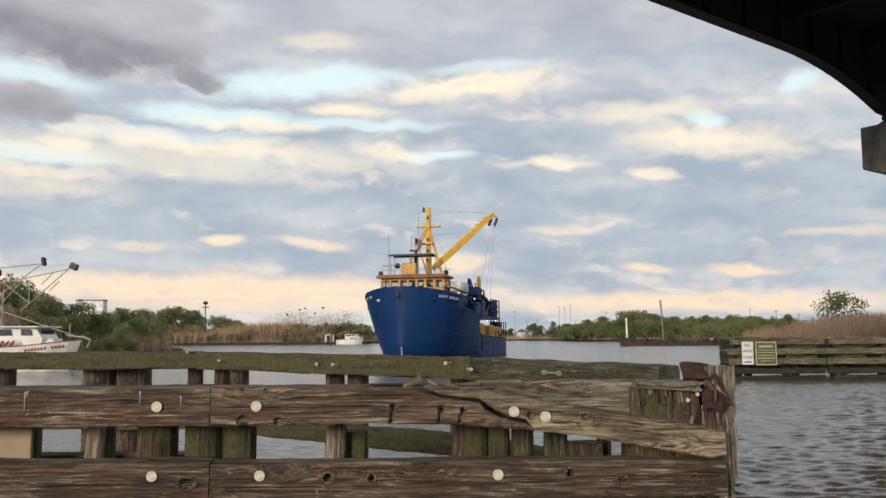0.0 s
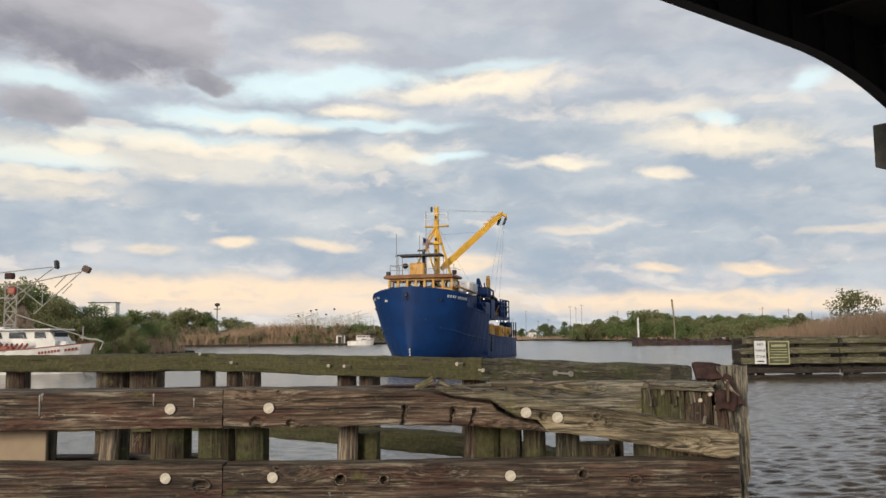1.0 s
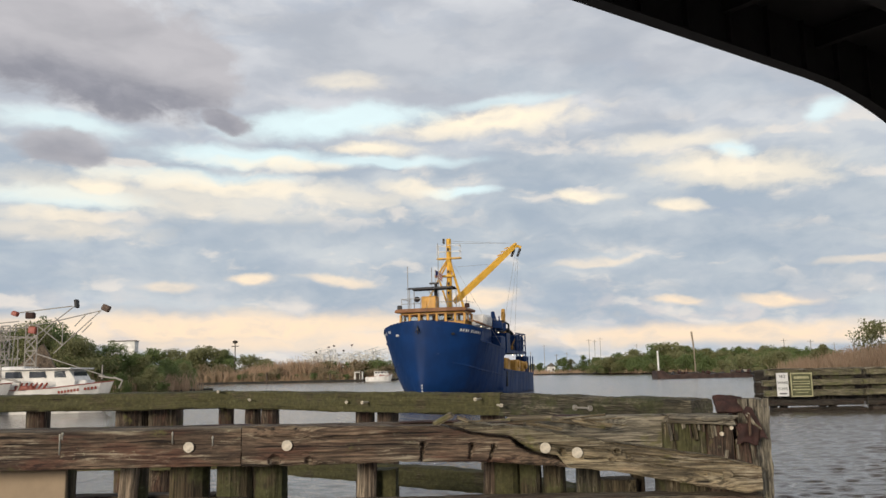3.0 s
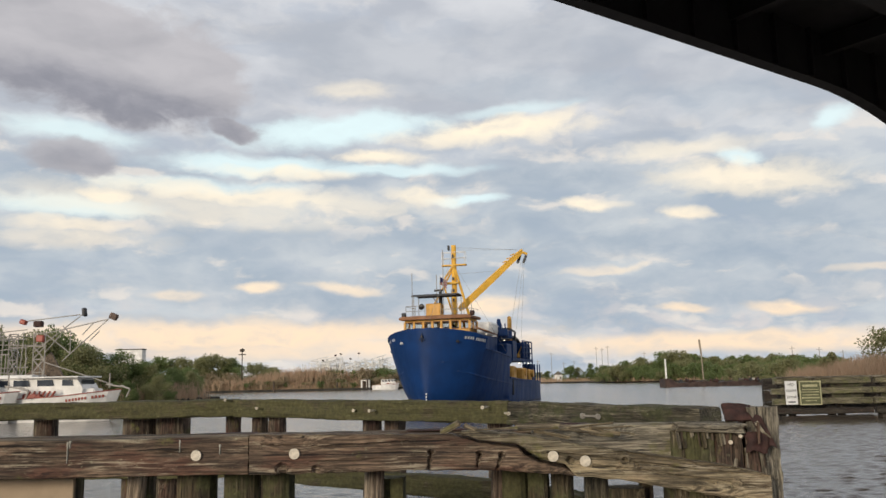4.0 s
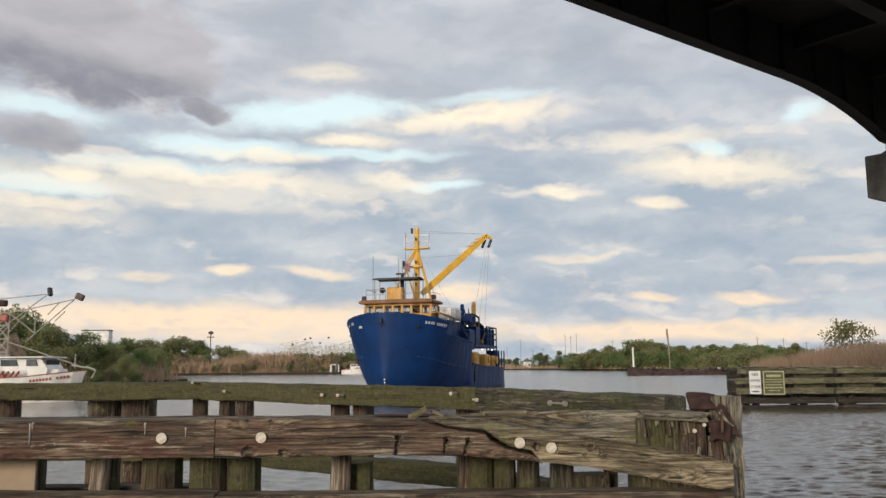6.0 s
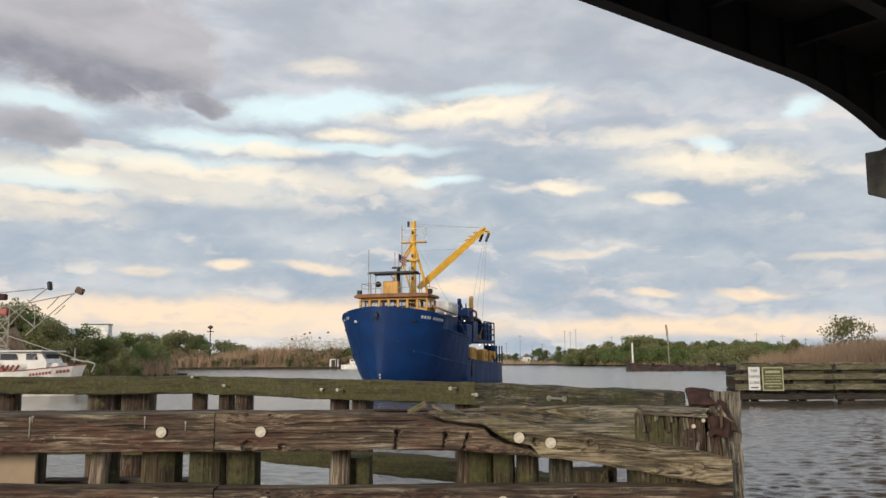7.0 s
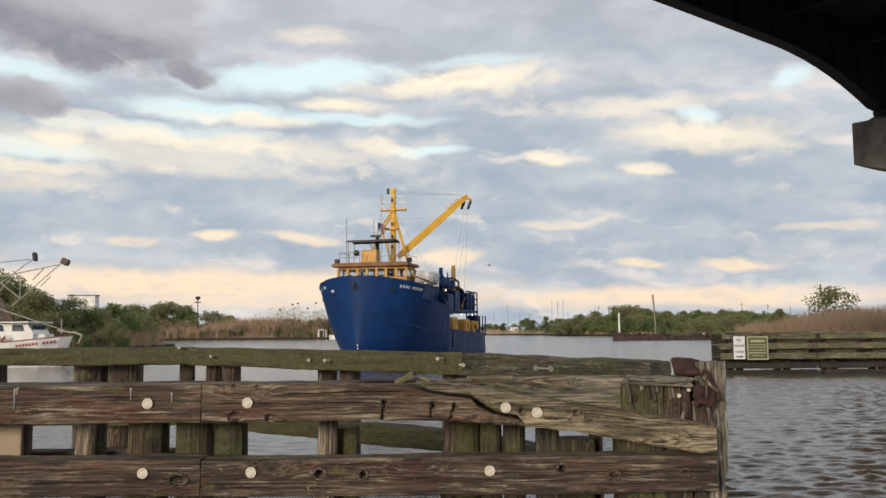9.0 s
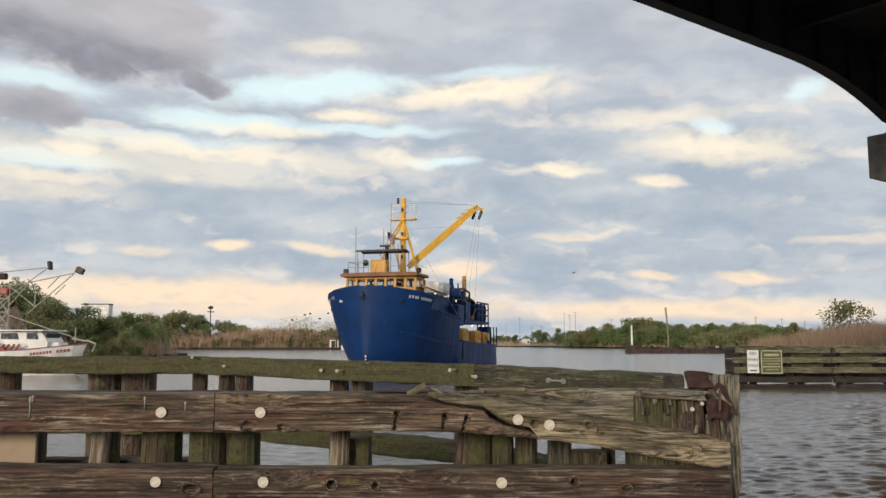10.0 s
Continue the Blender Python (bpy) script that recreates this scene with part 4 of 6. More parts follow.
for x, z, w, h in ((-0.43, 0, 0.05, 1.0), (0.43, 0, 0.05, 1.0), (0, 0.475, 0.81, 0.05), (0, -0.475, 0.81, 0.05)):
    bm = bmesh.new()
    box(bm, (x, -0.02, z), (w, 0.012, h))
    part("border_strip", bm, M_NOTICE_INK, notice)

# ---------------------------------------------------------------- the blue fishing vessel
# Its own space: x to port, y aft, z up from the waterline.
ship = thing("fishing_vessel", pose(-1.70, 70.97, 0, 0, 0, -16.2), "blue steel fishing vessel with yellow mast and boom under way", "ship")


BREADTH = [(-12.85, 0.03), (-12.72, 0.62), (-12.45, 1.45), (-12.0, 2.35), (-11.3, 3.30), (-10.3, 3.98), (-9, 4.28), (-7, 4.35), (6, 4.3), (10, 4.0), (13, 3.3)]
WATERLINE = [(-12.85, 0.01), (-12.25, 0.14), (-11.5, 0.60), (-10.5, 1.22), (-9, 2.15), (-7, 3.2), (-4, 4.05), (0, 4.25), (8, 4.2), (11, 3.85), (13, 3.1)]
SHEER = [(-12.85, 5.78), (-12, 5.60), (-11, 5.34), (-10.02, 4.98), (-9.98, 4.24), (-7, 3.96), (-4.02, 3.74), (-3.98, 2.05), (0, 1.84), (8, 1.66), (13, 1.62)]

DECK_Z = [(-12.85, 5.74), (-10, 5.1), (-6, 4.5), (-2, 3.4), (3, 2.3), (13, 1.6)]


def hull_side(y, s, sheer):
    """Half breadth and height at station y, s from the rail down."""
    z = sheer + (-0.9 - sheer) * s
    wl, dk = curve_at(WATERLINE, y), curve_at(BREADTH, y)
    deck_z = curve_at(DECK_Z, y)
    f = max(0.0, min(1.0, z / deck_z))
    half = wl + (dk - wl) * (f ** 0.52)
    if z < 0:
        half *= 1 + 0.25 * z
    return half, z


def stem_y(y, z):
    """The stem rakes forward with height."""
    k = max(0.0, 1 - (y + 12.85) / 2.5)
    return y + k * (0.55 * (1 - max(0.0, min(1, z / 5.7))) )


def bow_shift(y):
    return -0.26 * max(0.0, min(1.0, 1 - (y + 12.85) / 3.0)) ** 1.5


bm = bmesh.new()
stations = [-12.85, -12.72, -12.6, -12.42, -12.25, -12.0, -11.8, -11.45, -11.1, -10.6, -10.02, -9.98, -9, -8, -7, -5.5, -4.02, -3.98, -2, 0, 2, 4, 6, 8, 10, 11, 12, 12.6, 13]
rings = []
for y in stations:
    sh = curve_at(SHEER, y)
    ring = []
    for side in (1, -1):
        col = []
        for i in range(19):
            half, z = hull_side(y, i / 18, sh)
            col.append((side * half + bow_shift(y), stem_y(y, z), z))
        ring += col if side == 1 else list(reversed(col))
    rings.append(ring)
vs = [[bm.verts.new(p) for p in r] for r in rings]
for r0, r1 in zip(vs, vs[1:]):
    for i in range(37):
        bm.faces.new((r0[i], r1[i], r1[i + 1], r0[i + 1]))
bm.faces.new(vs[-1])
bmesh.ops.remove_doubles(bm, verts=vs[0], dist=0.09)
bmesh.ops.recalc_face_normals(bm, faces=bm.faces)
part("hull", bm, M_HULL, ship, "deep blue steel hull with flared bow", None, True)


def along_hull(ys, lift, out, w, h, side):
    """A strake that follows the hull's side."""
    rings = []
    for y in ys:
        z = lift(y)
        sh = curve_at(SHEER, y)
        half, zz = hull_side(y, (z - sh) / (-0.9 - sh), sh)
        half += out
        yy, dx = stem_y(y, z), bow_shift(y)
        rings.append([(dx + side * (half - w), yy, z - h), (dx + side * (half + w), yy, z - h), (dx + side * (half + w), yy, z + h), (dx + side * (half - w), yy, z + h)])
    return loft(bmesh.new(), rings)


for side in (1, -1):
    fore = [-12.8, -12.6, -12.25, -11.8, -11.1, -10.6, -10.05]
    part("rail_cap", along_hull(fore, lambda y: curve_at(SHEER, y), 0.0, 0.07, 0.05, side), M_HULL, ship)
    part("rail_cap", along_hull([-9.95, -9, -7, -5.5, -4.05], lambda y: curve_at(SHEER, y), 0.0, 0.07, 0.05, side), M_HULL, ship)
    part("rail_cap", along_hull([-3.9, -2, 0, 4, 8, 11, 12.9], lambda y: curve_at(SHEER, y), 0.0, 0.08, 0.06, side), M_HULL, ship)
    part("rub_rail", along_hull([-11.6, -11, -10.4, -9.6, -9, -8, -6, -4.05, -3.95, 0, 6, 11, 12.9], lambda y: curve_at([(-11.6, 2.6), (-9.2, 2.08), (-4, 1.58), (0, 1.35), (8, 1.1), (13, 1.0)], y), 0.0, 0.04, 0.06, side), M_HULL, ship)
# decks
for name, y0, y1, z in (("fore_deck", -12.2, -4.0, 3.3), ("main_deck", -4.0, 12.8, 0.9)):
    rings = []
    ys = [y0 + (y1 - y0) * i / 10 for i in range(11)]
    for y in ys:
        sh = curve_at(SHEER, y)
        hb = max(0.05, hull_side(y, (z - sh) / (-0.9 - sh), sh)[0] - 0.35)
        rings.append([(-hb, y, z - 0.06), (hb, y, z - 0.06), (hb, y, z), (-hb, y, z)])
    part(name, loft(bmesh.new(), rings), M_DARK if z < 2 else M_HULL, ship)
# anchor, stem bar, hawse and draught marks
bm = bmesh.new()
rod(bm, (-0.26, -12.96, 5.4), (-0.26, -12.92, 4.75), 0.035)
box(bm, (-0.26, -12.96, 5.15), (0.17, 0.12, 0.24), None, 0.04)
box(bm, (-0.40, -12.96, 4.95), (0.05, 0.08, 0.2), None, 0.02)
box(bm, (-0.12, -12.96, 4.95), (0.05, 0.08, 0.2), None, 0.02)
part("anchor", bm, M_DARK, ship, "dark anchor in the bow roller")
for side, y in ((-1, -12.0), (1, -11.95)):
    half, z = hull_side(y, 0.12, curve_at(SHEER, y))
    bm = bmesh.new()
    rod(bm, (side * (half - 0.1), y, 4.75), (side * (half + 0.06), y - 0.12, 4.75), 0.10, None, 12)
    part("hawse_pipe", bm, M_WHITE if side < 0 else M_DARK, ship)
for k in range(3):
    bm = bmesh.new()
    box(bm, (-0.14, -12.42 - 0.03 * k, 0.5 + 0.22 * k), (0.07, 0.1, 0.10))
    part("draught_mark", bm, M_LETTER, ship)


# name boards on the bow: unreadable here, kept as bars
def bow_bars(side, y0, y1, z0, z1, n):
    for i in range(n):
        if i == 4 or (i in (2, 8) and side < 0):
            continue
        bm = bmesh.new()
        ya = y0 + (y1 - y0) * i / n
        yb = ya + (y1 - y0) / n * 0.66
        zz = z0 + (z1 - z0) * i / n
        ring = []
        for y in (ya, yb):
            for z in (zz - 0.10, zz + 0.10):
                sh = curve_at(SHEER, y)
                half, _ = hull_side(y, (z - sh) / (-0.9 - sh), sh)
                ring.append((bow_shift(y) + side * (half + 0.03), stem_y(y, z) - 0.02, z))
        a, b_, c, d = [bm.verts.new(p) for p in ring]
        bm.faces.new((a, c, d, b_))
        bmesh.ops.solidify(bm, geom=bm.faces[:], thickness=0.01)
        part("letter_bar", bm, M_LETTER, ship)


bow_bars(1, -11.62, -10.2, 5.05, 4.80, 11)
bow_bars(-1, -11.62, -10.3, 5.05, 4.80, 11)

# wheelhouse
outline = [(-2.74, -9.72), (-1.1, -10.02), (1.1, -10.02), (2.55, -9.72), (2.55, -7.6), (-2.74, -7.6)]
bm = bmesh.new()
loft(bm, [[(x, y, z) for x, y in outline] for z in (3.3, 5.83)])
house = part("wheelhouse", bm, M_ORANGE, ship, "buff-yellow wheelhouse with a row of windows")
bm = bmesh.new()
loft(bm, [[(x, y, z) for x, y in outline] for z in (6.47, 6.62)])
part("window_header", bm, M_ORANGE, house)
for (xa, ya), (xb, yb), n in zip(outline, outline[1:] + outline[:1], (2, 3, 2, 2, 5, 2)):
    a, b_ = Vector((xa, ya, 0)), Vector((xb, yb, 0))
    turn = math.degrees(math.atan2(yb - ya, xb - xa))
    for k in range(n + 1):
        c = a + (b_ - a) * (k / n)
        bm = bmesh.new()
        box(bm, (0, 0, 6.15), (0.17, 0.09, 0.66))
        part("window_post", bm, M_ORANGE, house, "", pose(c.x, c.y, 0, 0, 0, turn))
    for k in range(n):
        c = a + (b_ - a) * ((k + 0.5) / n)
        w = (b_ - a).length / n - 0.17
        bm = bmesh.new()
        for dx, dz, sx, sz in ((-w / 2, 0, 0.05, 0.62), (w / 2, 0, 0.05, 0.62), (0, 0.3, w, 0.05), (0, -0.3, w, 0.05)):
            box(bm, (dx, 0, dz), (sx, 0.06, sz))
        win = part("window", bm, M_ROOF, house, "", pose(c.x, c.y, 6.15, 0, 0, turn))
        bm = bmesh.new()
        box(bm, (0, 0, 0), (w, 0.012, 0.58))
        ob = part("pane", bm, M_PANE, win, "clear glass pane")
        ob.visible_shadow = False
bm = bmesh.new()
box(bm, (0, -8.9, 5.9), (3.2, 0.7, 0.28), None, 0.05)
box(bm, (0.5, -7.6, 5.95), (0.5, 0.5, 0.7), None, 0.05)
part("helm_console", bm, M_DARK, ship, "dark helm console")
bm = bmesh.new()
roof = [(-3.08, -10.2), (-1.3, -10.5), (1.3, -10.5), (2.8, -10.2), (2.8, -7.3), (-3.08, -7.3)]
loft(bm, [[(x * k, y, z) for x, y in roof] for k, z in ((0.97, 6.62), (1.0, 6.68), (1.0, 6.80), (0.93, 6.90))])
part("wheelhouse_roof", bm, M_ROOF, ship, "brown overhanging roof edge")
# side wing and lower house aft of the wheelhouse
bm = bmesh.new()
loft(bm, [[(x, y, z) for x, y in ((-2.6, -7.58), (2.6, -7.58), (2.6, -1.2), (-2.6, -1.2))] for z in (3.2, 5.5)])
part("deckhouse", bm, M_HULL, ship, "lower blue deckhouse")
for side in (1, -1):
    bm = bmesh.new()
    loft(bm, [[(side * 2.7, y, z0), (side * 3.75, y, z0 - 0.35), (side * 3.75, y, z0 - 0.27), (side * 2.7, y, z0 + 0.12)] for y, z0 in ((-9.0, 5.95), (-5.6, 5.75))])
    part("side_awning", bm, M_ROOF, ship, "brown awning over the side deck")
    part("rail", rods([((side * 2.8, -4.7, 5.5), (side * 2.8, -4.7, 6.5)), ((side * 2.8, -3.5, 5.5), (side * 2.8, -3.5, 6.4)), ((side * 2.8, -2.3, 5.5), (side * 2.8, -2.3, 6.4)), ((side * 2.8, -4.7, 6.45), (side * 2.8, -1.3, 6.4)), ((side * 2.8, -4.7, 6.0), (side * 2.8, -1.3, 6.0))], 0.03), M_WHITE, ship)

# flying bridge gear
bm = bmesh.new()
box(bm, (-0.75, -8.2, 7.5), (1.25, 0.8, 1.0), None, 0.06)
part("control_console", bm, M_ORANGE, ship, "buff control console on the roof")
segs = []
for x in (-2.7, -1.9, -1.1, 0.2, 1.2, 2.1, 2.7):
    segs.append(((x, -9.6, 6.9), (x, -9.6, 7.75)))
segs += [((-2.7, -9.6, 7.75), (-1.1, -9.6, 7.75)), ((-2.7, -9.6, 7.35), (-1.1, -9.6, 7.35)), ((0.2, -9.6, 7.4), (2.7, -9.6, 7.4)), ((-2.7, -9.6, 7.75), (-2.7, -7.5, 7.75)), ((2.7, -9.6, 7.4), (2.7, -7.5, 7.4))]
for seg in segs:
    part("rail_post" if seg[0][0] == seg[1][0] and seg[0][1] == seg[1][1] else "roof_rail", rods([seg], 0.022), M_GREY_STEEL, ship)
bm = bmesh.new()
loft(bm, [[(-2.35, y, z), (1.35, y, z), (1.35, y, z + 0.07), (-2.35, y, z + 0.07)] for y, z in ((-9.3, 8.52), (-8.8, 8.66), (-8.1, 8.66), (-7.5, 8.55))])
part("sun_canopy", bm, M_DARK, ship, "thin dark canopy on poles")
for seg in [((-2.3, -8.8, 6.9), (-2.3, -8.8, 8.55)), ((1.3, -8.8, 6.9), (1.3, -8.8, 8.55)), ((-2.3, -7.6, 6.9), (-2.3, -7.6, 8.55)), ((1.3, -7.6, 6.9), (1.3, -7.6, 8.55)), ((-0.5, -7.6, 7.9), (-1.1, -7.6, 8.6))]:
    part("canopy_post", rods([seg], 0.03), M_GREY_STEEL, ship)
bm = bmesh.new()
rod(bm, (-0.35, -7.8, 8.0), (-0.35, -7.8, 8.55), 0.16)
rod(bm, (-0.35, -7.8, 8.72), (-0.35, -7.8, 9.05), 0.14)
box(bm, (-0.5, -7.8, 9.1), (0.75, 0.18, 0.14))
part("radar", bm, M_DARK, ship, "dark radar scanner")
bm = bmesh.new()
bmesh.ops.create_icosphere(bm, subdivisions=2, radius=0.24, matrix=pose(-1.65, -8.8, 7.75))
part("searchlight", bm, M_DARK, ship)
for x, y in ((-2.75, -9.9), (2.75, -9.6)):
    bm = bmesh.new()
    box(bm, (x, y, 7.05), (0.34, 0.3, 0.36), None, 0.05)
    part("floodlight", bm, M_DARK if x < 0 else M_RUST, ship)
for x, y, z1 in ((-2.25, -9.3, 10.4), (-0.55, -6.4, 12.6), (0.62, -8.0, 9.1), (-1.2, -6.2, 10.6)):
    part("antenna", rods([((x, y, 6.9 if y < -7.4 else 5.5), (x, y, z1))], 0.028), M_GREY_STEEL, ship)

# mast
bm = bmesh.new()
rod(bm, (0, -5.05, 3.4), (0, -5.05, 13.15), 0.25, 0.20, 14)
mast = part("mast", bm, M_YELLOW, ship, "tall yellow steel mast")
part("mast_leg", rods([((0.12, -5.1, 11.1), (1.72, -5.1, 5.5))], 0.11, 8), M_YELLOW, ship)
part("mast_leg", rods([((-0.1, -5.1, 11.1), (-2.2, -6.2, 6.8))], 0.075, 8), M_YELLOW, ship)
bm = bmesh.new()
box(bm, (0.02, -5.05, 11.45), (2.1, 0.5, 0.12), None, 0.02)
part("crosstree", bm, M_YELLOW, ship)
bm = bmesh.new()
box(bm, (-0.35, -5.35, 9.92), (1.6, 0.4, 0.17), None, 0.02)
part("crosstree", bm, M_YELLOW, ship)
part("mast_brace", rods([((-1.0, -5.3, 9.95), (-0.05, -5.3, 11.35)), ((-0.9, -5.3, 9.9), (-0.1, -5.3, 7.4))], 0.08), M_YELLOW, ship)
segs = []
for x in (-0.98, 1.0):
    for y in (-5.3, -4.8):
        segs.append(((x, y, 11.5), (x, y, 12.55)))
    for z in (12.05, 12.55):
        segs.append(((x, -5.3, z), (x, -4.8, z)))
for z in (12.05, 12.55):
    for y in (-5.3, -4.8):
        segs.append(((-0.98, y, z), (1.0, y, z)))
part("crow_nest_rail", rods(segs, 0.022), M_WHITE, ship)
bm = bmesh.new()
box(bm, (-0.42, -5.1, 12.95), (0.16, 0.2, 0.45), None, 0.03)
part("mast_light", bm, M_DARK, ship)
bm = bmesh.new()
for z in (8.5, 9.3, 10.3, 12.2):
    box(bm, (0, -5.36, z), (0.12, 0.12, 0.25))
part("mast_fitting", bm, M_DARK, ship)

# boom: box section tapering to a forked head
BASE, TIP = Vector((0.30, -4.7, 7.75)), Vector((4.95, -1.46, 12.72))
d = TIP - BASE
bm = bmesh.new()
side_v = d.cross(Vector((0, 0, 1))).normalized()
up_v = side_v.cross(d).normalized()
rings = []
for t, w in ((0, 0.15), (0.06, 0.22), (0.5, 0.23), (0.9, 0.19), (1.0, 0.17)):
    c = BASE + d * t
    rings.append([c + side_v * w * a + up_v * w * 1.15 * b_ for a, b_ in ((-1, -1), (1, -1), (1, 1), (-1, 1))])
loft(bm, rings)
boom = part("boom", bm, M_YELLOW, ship, "yellow steel box boom raised aft")
bm = bmesh.new()
dn = d.normalized()
for t, ln in ((0.80, 0.35), (0.86, 0.3), (0.93, 0.35)):
    c = BASE + d * t + up_v * 0.28
    rod(bm, c, c + up_v * 0.12 - dn * ln, 0.05)
box(bm, (0, 0, 0), (0.45, 0.16, 0.5), Matrix.Translation(TIP + up_v * 0.1) @ dn.to_track_quat("Z", "Y").to_matrix().to_4x4(), 0.04)
rod(bm, TIP + up_v * 0.15, TIP + Vector((0.55, 0.2, -0.15)), 0.12)
part("boom_head", bm, M_YELLOW, ship)
for k, off in enumerate((-0.15, 0.35)):
    bm = bmesh.new()
    box(bm, (0, 0, 0), (0.22, 0.14, 0.75), Matrix.Translation(TIP + Vector((off, 0.1 * k, -0.6))) @ pose(0, 0, 0, 0, 22, 0), 0.05)
    part("pulley_block", bm, M_DARK, ship)
segs = [((0, -5.05, 12.95), TIP + up_v * 0.3), ((0, -5.05, 12.75), TIP + up_v * 0.3), ((0.2, -5.0, 10.7), BASE + d * 0.62 + up_v * 0.3),
        (TIP + Vector((0, 0, -0.9)), (2.2, 3.0, 3.0)), (TIP + Vector((0.3, 0, -0.9)), (3.6, 3.0, 3.0)), (TIP + Vector((0.2, 0, -0.9)), (4.0, -1.0, 4.2)), ((0, -5.05, 12.6), (0, -12.4, 5.9)), ((0.1, -5.0, 11.4), (4.1, -4.0, 4.0)), ((-0.1, -5.0, 11.4), (-4.1, -4.0, 4.0))]
for a, b_ in segs:
    part("wire", rods([(a, b_)], 0.010, 5), M_GREY_STEEL, ship)

# flag on its staff
part("flag_staff", rods([((-0.95, -6.0, 5.5), (-0.95, -6.0, 10.45))], 0.025), M_GREY_STEEL, ship)
bm = bmesh.new()
rings = []
for i in range(9):
    t = i / 8
    sx = 0.05 + 0.75 * t
    wob = 0.10 * math.sin(5 * t)
    rings.append([(sx * 0.8, wob, -0.65 - 0.35 * t), (sx * 0.8, wob, -0.3 * t)])
grid = [[bm.verts.new(p) for p in r] for r in rings]
for r0, r1 in zip(grid, grid[1:]):
    bm.faces.new((r0[0], r1[0], r1[1], r0[1]))
bmesh.ops.solidify(bm, geom=bm.faces[:], thickness=0.01)


def flag_material():
    m, g, b = material("flag_cloth", 0.8)
    p = g.add("ShaderNodeTexCoord").outputs["Generated"]
    xyz = g.add("ShaderNodeSeparateXYZ", {0: p}).outputs
    st = g.math("GREATER_THAN", g.math("FRACT", g.math("MULTIPLY", g.math("ADD", xyz[2], g.math("MULTIPLY", xyz[0], 0.5)), 5.0)), 0.5)
    c = g.mix(st, rgb(0.6, 0.57, 0.55), rgb(0.36, 0.03, 0.03))
    canton = g.math("MULTIPLY", g.math("LESS_THAN", xyz[0], 0.45), g.math("GREATER_THAN", xyz[2], 0.55))
    c = g.mix(canton, c, rgb(0.03, 0.04, 0.16))
    finish(g, b, c)
    return m


flag = part("flag", bm, flag_material(), ship, "small striped flag", pose(-0.95, -6.03, 10.4))

# after deck: stacks, blue machinery house, gantry, deck lights, winches
for x, y, z0, z1, r, mat in ((2.4, 0.3, 4.0, 7.10, 0.18, M_HULL), (2.3, 4.9, 4.0, 7.62, 0.20, M_ORANGE)):
    bm = bmesh.new()
    rod(bm, (x, y, z0), (x, y, z1 - 0.25), r, None, 14)
    rod(bm, (x, y, z1 - 0.3), (x - 0.05, y + 0.22, z1), r * 0.95, None, 14)
    part("exhaust_stack", bm, mat, ship, "upright exhaust stack")
bm = bmesh.new()
box(bm, (1.75, -1.9, 6.2), (1.7, 2.4, 1.1), None, 0.2)
part("deck_tank", bm, M_WHITE, ship, "pale rounded tank on the deckhouse")
bm = bmesh.new()
box(bm, (1.6, -0.2, 4.1), (3.6, 1.9, 1.7), None, 0.1)
part("machinery_house", bm, M_HULL, ship, "blue machinery house")
bm = bmesh.new()
loft(bm, [[(-3.4, y, 3.5), (3.5, y, 3.5), (3.5, y, 3.75), (-3.4, y, 3.75)] for y in (0.6, 9.4)])
part("upper_deck", bm, M_HULL, ship, "blue upper working deck")
bm = bmesh.new()
loft(bm, [[(x, y, z) for x, y in ((1.4, 1.6), (3.3, 1.6), (3.3, 3.2), (1.4, 3.2))] for z in (3.75, 5.3)])
part("winch_cabin", bm, M_HULL, ship)
bm = bmesh.new()
loft(bm, [[(-2.8, y, z), (2.8, y, z), (2.8, y, z + 0.12), (-2.8, y, z + 0.12)] for y, z in ((2.6, 5.4), (4.5, 5.75), (6.5, 5.5), (7.6, 5.1))])
part("shelter_roof", bm, M_DARK, ship, "dark curved shelter roof")
segs = []
for y in (5.0, 6.4, 7.8, 9.2):
    segs += [((3.45, y, 0.9), (3.45, y, 5.4)), ((-3.4, y, 0.9), (-3.4, y, 5.4))]
segs += [((3.45, 5.0, z), (3.45, 9.2, z)) for z in (4.3, 4.8, 5.4)] + [((-3.4, 5.0, z), (-3.4, 9.2, z)) for z in (4.3, 4.8, 5.4)]
segs += [((3.45, 9.2, z), (-3.4, 9.2, z)) for z in (4.3, 4.8, 5.4)]
part("gantry", rods(segs, 0.06), M_HULL, ship, "blue pipe gantry aft")
part("davit", rods([((2.9, 4.4, 3.7), (2.9, 4.4, 6.2)), ((2.9, 4.4, 6.2), (2.5, 4.0, 6.5)), ((2.5, 4.0, 6.5), (1.8, 3.6, 6.5))], 0.09), M_DARK, ship)
bm = bmesh.new()
box(bm, (2.3, 7.2, 4.5), (2.2, 3.0, 1.5), None, 0.1)
part("dredge_hopper", bm, M_HULL, ship)
for x, y, z, s in ((3.2, 0.5, 2.1, (1.0, 1.4, 1.9)), (3.4, 4.2, 2.0, (0.8, 1.6, 1.8)), (3.5, 7.0, 1.9, (0.5, 0.9, 1.8)), (1.5, 2.5, 2.0, (1.4, 1.4, 1.8))):
    bm = bmesh.new()
    box(bm, (x, y, z), s, None, 0.15)
    rod(bm, (x - 0.5, y, z + 0.5), (x + 0.5, y, z + 0.5), 0.35, None, 12)
    part("winch", bm, M_ORANGE, ship, "orange deck winch")
M_LAMP = bpy.data.materials.new("lit_deck_lamp")
M_LAMP.use_nodes = True
bs = M_LAMP.node_tree.nodes["Principled BSDF"]
